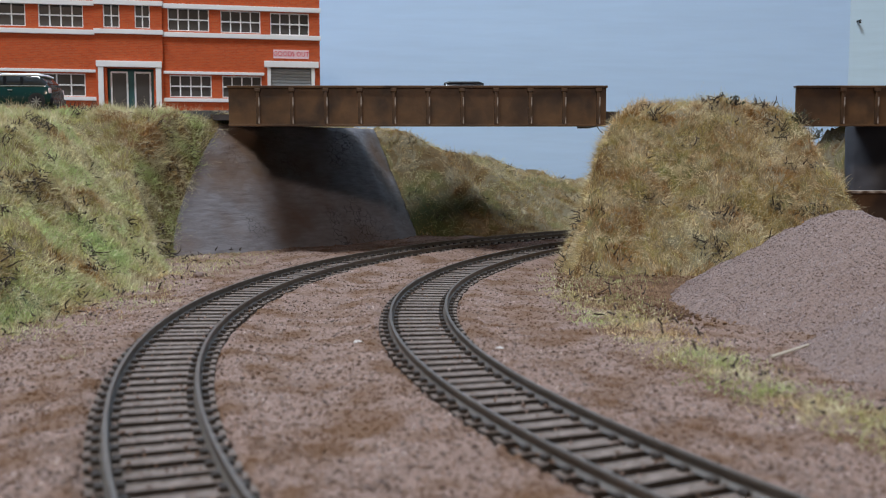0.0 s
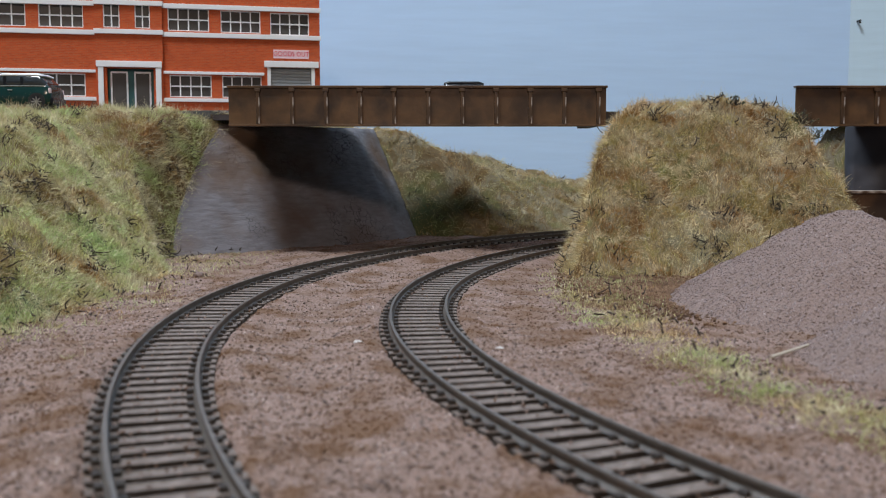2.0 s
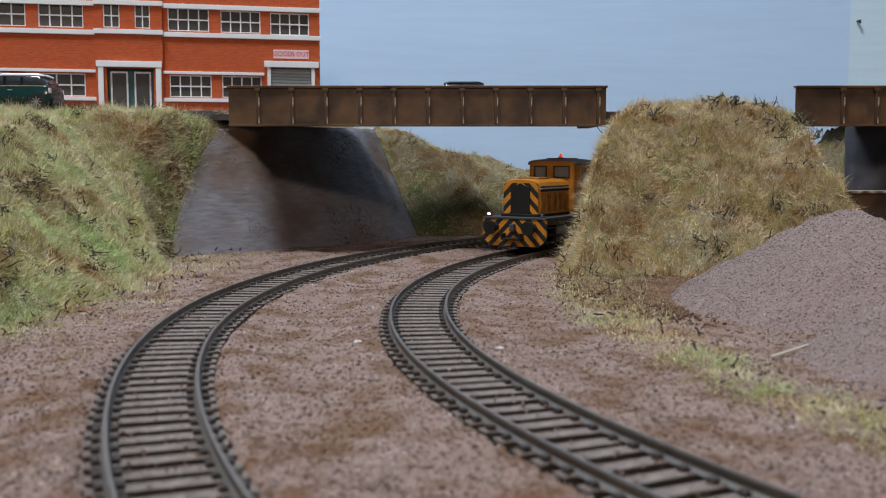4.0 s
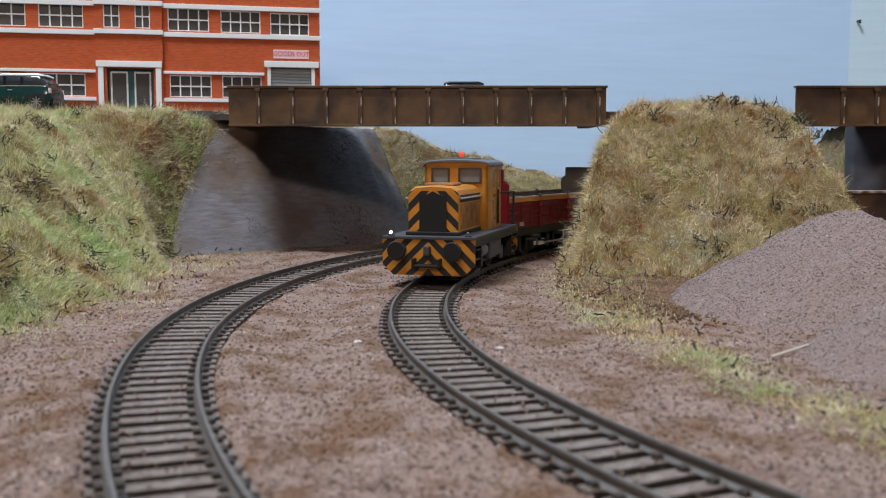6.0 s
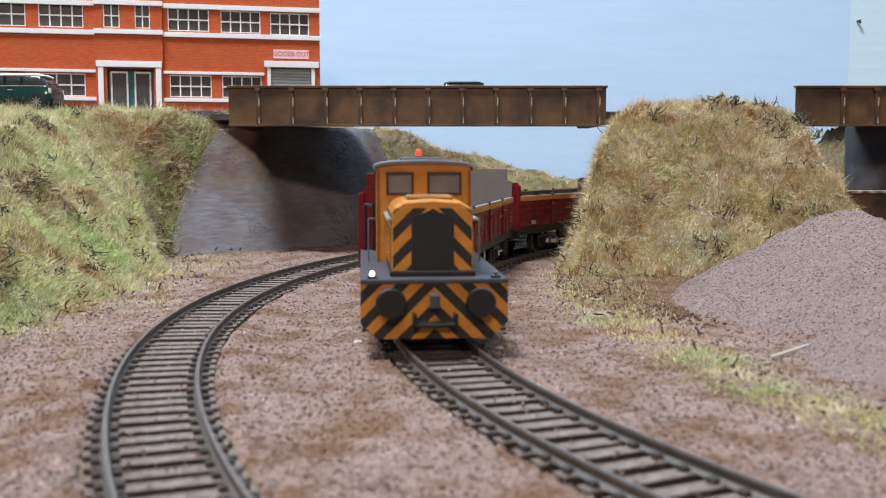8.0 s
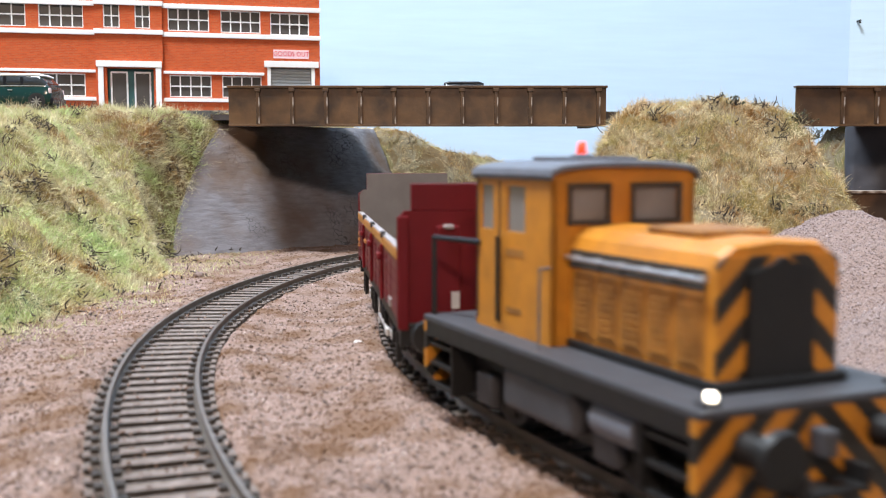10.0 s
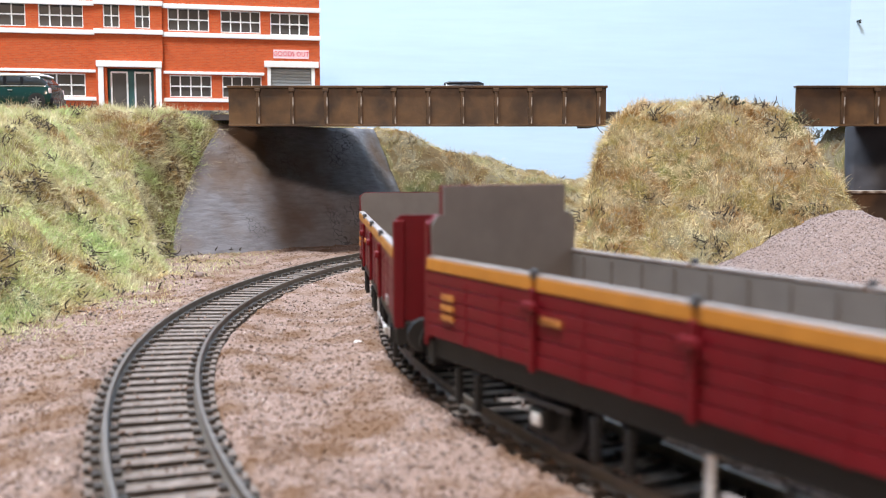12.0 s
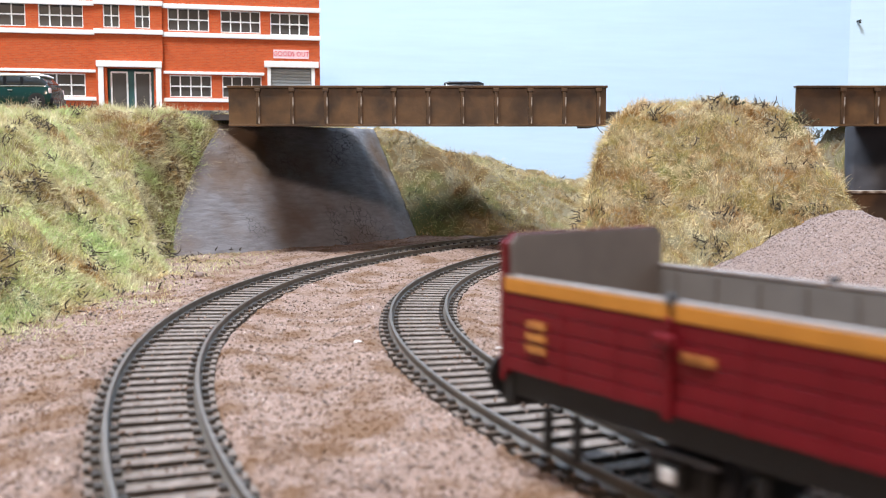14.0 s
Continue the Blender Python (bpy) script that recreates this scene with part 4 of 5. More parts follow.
def locomotive():
    lo = empty("diesel_locomotive", Matrix(), "orange diesel shunter with black warning stripes, weathered", "locomotive")
    F, Rr, W = 0.0479, -0.0335, 0.0181
    for y, d, n in ((F, 1, "front_beam"), (Rr, -1, "rear_beam")):
        out = [(-W, 0.0165), (-W, 0.0068), (-W + 0.0042, 0.0029), (W - 0.0042, 0.0029), (W, 0.0068), (W, 0.0165)]
        bb = loft([(y - d * 0.0012, out), (y, out)])
        part(n, bb, M_CHEVRON, lo, "beam with orange and black chevrons")
        for s in (-1, 1):
            buffer(lo, s * 0.0108, y, 0.0125, d, 0.0037)
        h = B(-0.0012, 0.0012, min(y, y + d * 0.003), max(y, y + d * 0.003), 0.0105, 0.0142, 0.0005)
        part("coupling_hook", h, M_DARKGREY, lo)
        c = B(-0.0055, 0.0055, min(y, y + d * 0.0042), max(y, y + d * 0.0042), 0.0062, 0.0072, 0.0003)
        box(c, -0.0055, -0.0045, min(y, y + d * 0.0042), max(y, y + d * 0.0042), 0.0062, 0.0095, 0.0002)
        box(c, 0.0045, 0.0055, min(y, y + d * 0.0042), max(y, y + d * 0.0042), 0.0062, 0.0095, 0.0002)
        part("coupling", c, M_BLACK, lo)
    part("running_plate", B(-0.0181, 0.0181, Rr - 0.0004, F + 0.0004, 0.0165, 0.0176, 0.0002), M_DARKGREY, lo)
    for s in (-1, 1):
        part("side_frame", B(s * 0.0125 - 0.0006, s * 0.0125 + 0.0006, Rr + 0.001, F - 0.0012, 0.0050, 0.0164), M_BLACK, lo)
        part("valance", B(s * 0.0176 - 0.0005, s * 0.0176 + 0.0005, Rr + 0.001, F - 0.0012, 0.0138, 0.0166), M_BLACK, lo)
        part("fuel_tank", B(min(s * 0.013, s * 0.0174), max(s * 0.013, s * 0.0174), -0.003, 0.019, 0.0068, 0.0138, 0.0012), M_DARKGREY, lo)
        tank = bmesh.new()
        q = bmesh.ops.create_cone(tank, cap_ends=True, segments=18, radius1=0.0028, radius2=0.0028, depth=0.010)
        bmesh.ops.transform(tank, matrix=Matrix.Translation((s * 0.0150, 0.0290, 0.0112)) @ Matrix.Rotation(radians(90), 4, "X"), verts=q["verts"])
        part("air_tank", tank, M_ROOF, lo)
        for y0, y1 in ((Rr + 0.001, Rr + 0.0115), (F - 0.0115, F - 0.001)):
            st = B(min(s * 0.013, s * 0.0135), max(s * 0.013, s * 0.0135), y0, y1, 0.0042, 0.0164)
            for z in (0.0046, 0.0085, 0.0122):
                box(st, min(s * 0.0135, s * 0.0178), max(s * 0.0135, s * 0.0178), y0 + 0.001, y1, z, z + 0.0006)
            part("footstep", st, M_BLACK, lo)
            part("step_end", B(min(s * 0.0135, s * 0.0178), max(s * 0.0135, s * 0.0178), y1 if y0 < 0 else y0 - 0.0005, y1 + 0.0005 if y0 < 0 else y0, 0.0042, 0.0164), M_BLACK, lo)
        for y in (-0.014, 0.024):
            part("axlebox", B(min(s * 0.0131, s * 0.0152), max(s * 0.0131, s * 0.0152), y - 0.003, y + 0.003, 0.0042, 0.0098, 0.0006), M_DARKGREY, lo)
    # bonnet
    bw = 0.0102
    prof = [(-bw, 0.0176), (bw, 0.0176), (bw, 0.0330), (bw - 0.0008, 0.0348), (bw - 0.003, 0.0362), (0.0, 0.0367), (-bw + 0.003, 0.0362), (-bw + 0.0008, 0.0348), (-bw, 0.0330)]
    inner = [(x * 0.97, 0.0176 + (z - 0.0176) * 0.975) for x, z in prof]
    part("bonnet", loft([(0.0061, prof), (0.0396, prof), (0.0406, inner)]), M_YELLOW, lo)
    face = [(-0.0099, 0.0178), (0.0099, 0.0178), (0.0099, 0.0336), (0.0088, 0.0346), (-0.0088, 0.0346), (-0.0099, 0.0336)]
    part("bonnet_front", loft([(0.0404, face), (0.0410, face)]), M_CHEVRON, lo, "bonnet front with orange and black chevrons")
    part("radiator_grille", loft([(0.0409, [(-0.0053, 0.0182), (0.0053, 0.0182), (0.0053, 0.0326), (0.0020, 0.0334), (0, 0.0345), (-0.0020, 0.0334), (-0.0053, 0.0326)]), (0.0418, [(-0.0053, 0.0182), (0.0053, 0.0182), (0.0053, 0.0326), (0.0020, 0.0334), (0, 0.0345), (-0.0020, 0.0334), (-0.0053, 0.0326)])]), M_BLACK, lo, "black radiator grille")
    part("bonnet_foot", B(-0.0107, 0.0107, 0.0062, 0.0425, 0.0176, 0.0190, 0.0003), M_BLACK, lo)
    part("exhaust_hatch", B(-0.0060, 0.0060, 0.0200, 0.0330, 0.0362, 0.0374, 0.0006), M_DIRTY, lo, "raised dirty hatch on the bonnet top")
    for s in (-1, 1):
        for i in range(5):
            y0 = 0.0078 + i * 0.0064
            d = part("bonnet_door", B(min(s * 0.0100, s * 0.0105), max(s * 0.0100, s * 0.0105), y0, y0 + 0.0058, 0.0198, 0.0298, 0.0002), M_DIRTY, lo)
            for k in range(8):
                part("louvre", B(min(s * 0.0103, s * 0.0108), max(s * 0.0103, s * 0.0108), y0 + 0.0008, y0 + 0.005, 0.0208 + k * 0.0010, 0.0213 + k * 0.0010), M_DIRTY, d)
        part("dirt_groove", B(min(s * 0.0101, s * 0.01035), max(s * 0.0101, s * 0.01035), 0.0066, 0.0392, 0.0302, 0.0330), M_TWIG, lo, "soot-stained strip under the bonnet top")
        rail_rod("handrail", lo, [(s * 0.0113, 0.0070, 0.0318), (s * 0.0113, 0.0400, 0.0318)], 0.00035, M_STEEL)
        for i in range(6):
            part("rail_knob", B(min(s * 0.0101, s * 0.0116), max(s * 0.0101, s * 0.0116), 0.0090 + i * 0.006 - 0.0004, 0.0090 + i * 0.006 + 0.0004, 0.0314, 0.0322, 0.0002), M_STEEL, lo)
    # cab
    c0, c1, cw, e = -0.0205, 0.0060, 0.0134, 0.0437
    cab = bmesh.new()
    fw = [(0.0034, 0.0102, 0.0371, 0.0426), (-0.0102, -0.0014, 0.0371, 0.0426)]
    facade_wall(cab, -cw, cw, 0.0176, e, c1 - 0.0010, c1, fw)
    facade_wall(cab, -cw, cw, 0.0176, e, c0, c0 + 0.0010, fw)
    sw = [(-0.0187, -0.0140, 0.0348, 0.0424), (-0.0090, -0.0026, 0.0348, 0.0424)]
    for s in (-1, 1):
        t = bmesh.new()
        facade_wall(t, c0, c1, 0.0176, e, 0, 0.0010, sw)
        m = Matrix(((0, -s, 0, s * cw), (1, 0, 0, 0), (0, 0, 1, 0), (0, 0, 0, 1)))
        bmesh.ops.transform(t, matrix=m, verts=t.verts)
        tm = bpy.data.meshes.new("cab_side")
        t.to_mesh(tm)
        t.free()
        cab.from_mesh(tm)
        bpy.data.meshes.remove(tm)
    n = 14
    for y in (c0, c1 - 0.001):
        up = [(cw * math.cos(math.pi * i / n), e + 0.0021 * math.sin(math.pi * i / n) ** 0.6) for i in range(n + 1)]
        q = loft([(y, up), (y + 0.001, up)])
        tm = bpy.data.meshes.new("gable")
        q.to_mesh(tm)
        q.free()
        cab.from_mesh(tm)
        bpy.data.meshes.remove(tm)
    bmesh.ops.remove_doubles(cab, verts=cab.verts, dist=0.00001)
    bmesh.ops.recalc_face_normals(cab, faces=cab.faces)
    cabo = part("cab", cab, M_YELLOW, lo)
    part("cab_roof", arc_roof(cw + 0.0007, e + 0.0006, 0.0024, c0 - 0.0009, c1 + 0.0009), M_ROOF, lo, "dull grey curved roof")
    part("roof_hatch", B(-0.0060, 0.0060, -0.014, 0.001, e + 0.0026, e + 0.0036, 0.0004), M_ROOF, lo)

    def cab_window(x0, x1, z0, z1, y, d):
        w = part("window_frame", facade_wall(bmesh.new(), x0 - 0.0005, x1 + 0.0005, z0 - 0.0005, z1 + 0.0005, min(y, y + d * 0.0005), max(y, y + d * 0.0005), [(x0 + 0.0002, x1 - 0.0002, z0 + 0.0002, z1 - 0.0002)]), M_TWIG, cabo, "raised window surround")
        part("pane", B(x0, x1, y - d * 0.0007, y - d * 0.0004, z0, z1), M_CABPANE, w, "grey reflective pane")
    for q in fw:
        cab_window(*q, c1, 1)
        cab_window(*q, c0, -1)
    for s in (-1, 1):
        for y0, y1, z0, z1 in sw:
            part("side_pane", B(min(s * (cw - 0.0007), s * (cw - 0.0004)), max(s * (cw - 0.0007), s * (cw - 0.0004)), y0, y1, z0, z1), M_CABPANE, cabo, "grey reflective pane")
        for y in (-0.0200, -0.0116):
            part("door_groove", B(min(s * cw, s * (cw + 0.0002)), max(s * cw, s * (cw + 0.0002)), y, y + 0.0003, 0.019, 0.0432), M_TWIG, cabo)
        part("number_bar", B(min(s * cw, s * (cw + 0.0001)), max(s * cw, s * (cw + 0.0001)), -0.0090, -0.0030, 0.0308, 0.0320), M_DIRTY, cabo)
        part("number_bar", B(min(s * cw, s * (cw + 0.0001)), max(s * cw, s * (cw + 0.0001)), -0.0090, -0.0036, 0.0212, 0.0222), M_DIRTY, cabo)
        rail_rod("cab_handrail", lo, [(s * (cw + 0.0008), -0.0108, 0.0196), (s * (cw + 0.0008), -0.0108, 0.0336)], 0.0004, M_BLACK)
        rail_rod("end_handrail", lo, [(s * 0.0165, Rr + 0.0012, 0.0176), (s * 0.0165, Rr + 0.0012, 0.0322), (s * 0.0135, c0 + 0.0015, 0.0322)], 0.0005, M_BLACK)
        rail_rod("front_handrail", lo, [(s * 0.0158, c1 + 0.0005, 0.0178), (s * 0.0158, c1 + 0.0005, 0.0300), (s * (cw - 0.0003), c1 - 0.0005, 0.0300)], 0.00022, M_ROOF)
        part("lamp_bracket", B(s * 0.0152 - 0.0012, s * 0.0152 + 0.0012, F - 0.003, F - 0.0006, 0.0176, 0.0184, 0.0003), M_DARKGREY, lo)
        lens = bmesh.new()
        bmesh.ops.create_uvsphere(lens, u_segments=12, v_segments=8, radius=0.00062)
        bmesh.ops.transform(lens, matrix=Matrix.Translation((s * 0.0152, F - 0.0012, 0.0189)), verts=lens.verts)
        part("headlamp", lens, M_LAMP if s > 0 else M_ROOF, lo, "lit white headlamp" if s > 0 else "unlit grey headlamp", True)
    bc = bmesh.new()
    q = bmesh.ops.create_cone(bc, cap_ends=True, segments=14, radius1=0.0009, radius2=0.0006, depth=0.0020)
    bmesh.ops.transform(bc, matrix=Matrix.Translation((0.0008, -0.0060, e + 0.0050)), verts=q["verts"])
    part("beacon", bc, M_BEACON, lo, "glowing red roof beacon", True)
    part("beacon_base", B(-0.0006, 0.0022, -0.0074, -0.0046, e + 0.0030, e + 0.0039, 0.0003), M_BLACK, lo)
    sets = [wheelset(lo, y, 0.0066, M_BLACK) for y in (-0.014, 0.024)]
    return lo, sets, 0.0066


def wagon(tall, label):
    wg = empty("ballast_wagon", Matrix(), label, "wagon", "ballast wagons")
    HL, HW, z0, z1 = 0.0695, 0.0164, 0.0147, 0.0292
    part("wagon_floor", B(-HW + 0.001, HW - 0.001, -HL + 0.001, HL - 0.001, z0, z0 + 0.0012), M_INNER, wg)
    zs = [z0 + (0.0267 - z0) * i / 5 for i in range(6)]
    for s in (-1, 1):
        for i in range(5):
            part("plank", B(min(s * (HW - 0.0007), s * HW), max(s * (HW - 0.0007), s * HW), -HL + 0.0006, HL - 0.0006, zs[i] + 0.0001, zs[i + 1] - 0.0001, 0.00012), M_RED, wg)
        part("inner_lining", B(min(s * (HW - 0.0014), s * (HW - 0.0008)), max(s * (HW - 0.0014), s * (HW - 0.0008)), -HL + 0.0008, HL - 0.0008, z0 + 0.001, z1 - 0.0006), M_INNER, wg, "plain grey inner side")
        for i in range(16):
            y = -HL + 0.006 + i * 0.0084
            part("inner_rib", B(min(s * (HW - 0.0018), s * (HW - 0.0014)), max(s * (HW - 0.0018), s * (HW - 0.0014)), y - 0.0003, y + 0.0003, z0 + 0.0012, z1 - 0.001), M_INNER, wg)
        for i in range(4):
            a, b = -HL + 0.0006 + i * HL / 2, -HL + (i + 1) * HL / 2 - 0.0006
            part("yellow_top_plank", B(min(s * (HW - 0.0007), s * (HW + 0.00015)), max(s * (HW - 0.0007), s * (HW + 0.00015)), a, b, 0.0268, z1 - 0.0003, 0.00012), M_BAND, wg, "yellow painted top plank")
            part("capping", B(min(s * (HW - 0.0015), s * HW), max(s * (HW - 0.0015), s * HW), a, b, z1 - 0.0003, z1 + 0.0001), M_EDGE, wg, "pale worn capping strip")
        for y in (-HL / 2, 0.0, HL / 2):
            p = part("side_post", B(min(s * HW, s * (HW + 0.0008)), max(s * HW, s * (HW + 0.0008)), y - 0.0007, y + 0.0007, z0 - 0.0006, 0.0272, 0.0003), M_RED, wg)
            part("catch", B(min(s * (HW + 0.0004), s * (HW + 0.0016)), max(s * (HW + 0.0004), s * (HW + 0.0016)), y - 0.0018, y + 0.0018, 0.0236, 0.0252, 0.0004), M_RED, p)
            part("pin", B(s * HW - 0.0006, s * HW + 0.0006, y - 0.0006, y + 0.0006, 0.0286, 0.0302, 0.0003), M_DARKGREY, p)
        for y in (-0.0554, -0.0446, -0.0226, -0.0113, 0.0113, 0.0226, 0.0446, 0.0554):
            part("strap", B(min(s * HW, s * (HW + 0.0003)), max(s * HW, s * (HW + 0.00014)), y - 0.0004, y + 0.0004, z0, 0.0256), M_RED, wg)
        part("solebar", B(min(s * (HW - 0.0026), s * (HW - 0.0010)), max(s * (HW - 0.0026), s * (HW - 0.0010)), -HL + 0.001, HL - 0.001, 0.0108, z0, 0.0002), M_BLACK, wg)
        for y0 in (-0.0632, -0.0285 - 0.004):
            for k in range(3):
                part("lettering_bar", B(min(s * HW, s * (HW + 0.00045)), max(s * HW, s * (HW + 0.00045)), y0, y0 + (0.0042 if y0 < -0.05 else 0.005), 0.0220 - k * 0.0018, 0.0230 - k * 0.0018) if y0 < -0.05 or k == 0 else B(min(s * HW, s * (HW + 0.00045)), max(s * HW, s * (HW + 0.00045)), y0, y0 + 0.004, 0.0222, 0.0228), M_LETTER, wg)
        part("label_plate", B(min(s * HW, s * (HW + 0.0004)), max(s * HW, s * (HW + 0.0004)), 0.0535, 0.0575, 0.0156, 0.0174), M_EDGE, wg, "small pale plate")
        for y in (-0.0365, 0.0365):
            ax = B(min(s * 0.0116, s * 0.0126), max(s * 0.0116, s * 0.0126), y - 0.0052, y + 0.0052, 0.0030, 0.0092, 0.0004)
            box(ax, min(s * 0.0120, s * 0.0146), max(s * 0.0120, s * 0.0146), y - 0.0020, y + 0.0020, 0.0042, 0.0080, 0.0005)
            part("axle_guard", ax, M_BLACK, wg)
            part("leaf_spring", B(min(s * 0.0128, s * 0.0140), max(s * 0.0128, s * 0.0140), y - 0.0072, y + 0.0072, 0.0082, 0.0092, 0.0003), M_DARKGREY, wg)
            part("axlebox_cover", B(min(s * 0.0145, s * 0.0149), max(s * 0.0145, s * 0.0149), y - 0.0012, y + 0.0012, 0.0052, 0.0072, 0.0003), M_CAP, wg, "white axlebox cover")
        for y in (-0.0605, -0.0540, -0.0215, -0.0140, 0.0140, 0.0215, 0.0540):
            part("door_stop", B(min(s * 0.0140, s * 0.0152), max(s * 0.0140, s * 0.0152), y - 0.0007, y + 0.0007, 0.0034, 0.0100, 0.0003), M_BLACK, wg)
        part("brake_lever", B(min(s * 0.0148, s * 0.0154), max(s * 0.0148, s * 0.0154), 0.004, 0.030, 0.0055, 0.0064, 0.0002), M_EDGE, wg, "worn pale brake lever")
        part("lever_guide", B(min(s * 0.0146, s * 0.0151), max(s * 0.0146, s * 0.0151), 0.0008, 0.0022, 0.0030, 0.0105, 0.0002), M_CAP, wg, "pale upright lever guide")
        part("lever_grip", B(min(s * 0.0147, s * 0.0156), max(s * 0.0147, s * 0.0156), 0.028, 0.033, 0.0050, 0.0068, 0.0003), M_CAP, wg, "white painted lever end")
    part("underframe", B(-0.0085, 0.0085, -HL + 0.004, HL - 0.004, 0.0100, 0.0128), M_BLACK, wg)
    for d in (-1, 1):
        y = d * HL
        a, b = min(y, y - d * 0.0010), max(y, y - d * 0.0010)
        top = 0.0366 if tall else 0.0356
        r = 0.0016
        pr = [(-HW, z0 - 0.0006), (HW, z0 - 0.0006), (HW, top - r), (HW - r, top), (-HW + r, top), (-HW, top - r)]
        end = part("end_board", loft([(a, pr), (b, pr)]), M_RED, wg)
        ai, bi = (y - d * 0.0011, y - d * 0.0017)
        pi = [(-HW + 0.0012, z0 + 0.001), (HW - 0.0012, z0 + 0.001), (HW - 0.0004, top - r), (HW - r, top - 0.0002), (-HW + r, top - 0.0002), (-HW + 0.0004, top - r)]
        if tall:
            pi = [(-HW + 0.0012, z0 + 0.001), (HW - 0.0012, z0 + 0.001), (HW - 0.0004, top - r), (HW - r, top), (0.0135, top), (0.0135, 0.0419), (-0.0135, 0.0419), (-0.0135, top), (-HW + r, top), (-HW + 0.0004, top - r)]
        part("inner_face", loft([(ai, pi), (bi, pi)]), M_INNER, end, "grey inner face of the end board")
        if tall:
            ex = part("extension_board", B(-0.0136, 0.0136, a, b, top, 0.0420, 0.0002), M_RED, end)
        for x in (-0.0062, 0.0062):
            part("end_rib", B(x - 0.0024, x + 0.0024, min(y, y + d * 0.0012), max(y, y + d * 0.0012), z0 - 0.002, top - 0.003, 0.0004), M_RED, end)
            part("lamp_iron", B(x - 0.0010, x + 0.0010, min(y, y + d * 0.0022), max(y, y + d * 0.0022), top - 0.0036, top - 0.0028, 0.0002), M_EDGE, end, "pale lamp iron")
        for x in (-0.0152, 0.0152):
            part("corner_post", B(x - 0.0011, x + 0.0011, min(y, y + d * 0.0009), max(y, y + d * 0.0009), z0 - 0.002, top - 0.001, 0.0003), M_RED, end)
        part("end_label", B(0.0040, 0.0056, min(y + d * 0.0012, y + d * 0.0015), max(y + d * 0.0012, y + d * 0.0015), 0.0170, 0.0204), M_CAP, end, "small white card")
        part("headstock", B(-HW + 0.0006, HW - 0.0006, min(y - d * 0.002, y + d * 0.0006), max(y - d * 0.002, y + d * 0.0006), 0.0092, z0 - 0.0007, 0.0003), M_BLACK, wg)
        for x in (-0.0108, 0.0108):
            buffer(wg, x, y + d * 0.0004, 0.0122, d, 0.0035)
        part("coupling", B(-0.0035, 0.0035, min(y, y + d * 0.0064), max(y, y + d * 0.0064), 0.0062, 0.0070, 0.0003), M_BLACK, wg)
        part("hook", B(-0.0008, 0.0008, min(y, y + d * 0.0035), max(y, y + d * 0.0035), 0.0068, 0.0112, 0.0003), M_BLACK, wg)
    sets = [wheelset(wg, y, 0.0060, M_BLACK) for y in (-0.0365, 0.0365)]
    return wg, sets, 0.0060


LOCO = locomotive()
WAGON_ONE = wagon(True, "maroon ballast wagon with raised stepped end boards, empty")
WAGON_TWO = wagon(False, "maroon ballast wagon with plain low end boards, empty")


# ---- scatter: grains, grass, twigs ----
def soup(name, verts, faces, material, label, category):
    me = bpy.data.meshes.new(name)
    n, k = faces.shape
    me.vertices.add(len(verts))
    me.vertices.foreach_set("co", verts.astype(np.float32).ravel())
    me.loops.add(n * k)
    me.loops.foreach_set("vertex_index", faces.astype(np.int32).ravel())
    me.polygons.add(n)
    me.polygons.foreach_set("loop_start", np.arange(0, n * k, k, dtype=np.int32))
    me.update(calc_edges=True)
    me.materials.append(material)
    return tagged(new(name, me), label, category, kind="stuff")


def surface_points(ob, count, power=0.0, ok=None):
    """Random points on a mesh, more of them near the camera's side if power > 0; with normals."""
    me = ob.data
    nv, nf = len(me.vertices), len(me.polygons)
    co = np.zeros(nv * 3, np.float32)
    me.vertices.foreach_get("co", co)
    co = co.reshape(-1, 3)
    idx = np.zeros(nf * 4, np.int32)
    me.loops.foreach_get("vertex_index", idx)
    q = co[idx.reshape(-1, 4)]
    cen = q.mean(1)
    nrm = np.cross(q[:, 2] - q[:, 0], q[:, 3] - q[:, 1])
    area = np.linalg.norm(nrm, axis=1)
    wgt = area * np.clip(cen[:, 1], 0.1, 2) ** -power
    if ok is not None:
        wgt = wgt * ok(cen[:, 0], cen[:, 1], cen[:, 2])
    pick = rng.choice(nf, count, p=wgt / wgt.sum())
    u, v = rng.random((2, count, 1))
    p = q[pick]
    pts = (p[:, 0] * (1 - u) + p[:, 1] * u) * (1 - v) + (p[:, 3] * (1 - u) + p[:, 2] * u) * v
    return pts, nrm[pick] / area[pick, None]


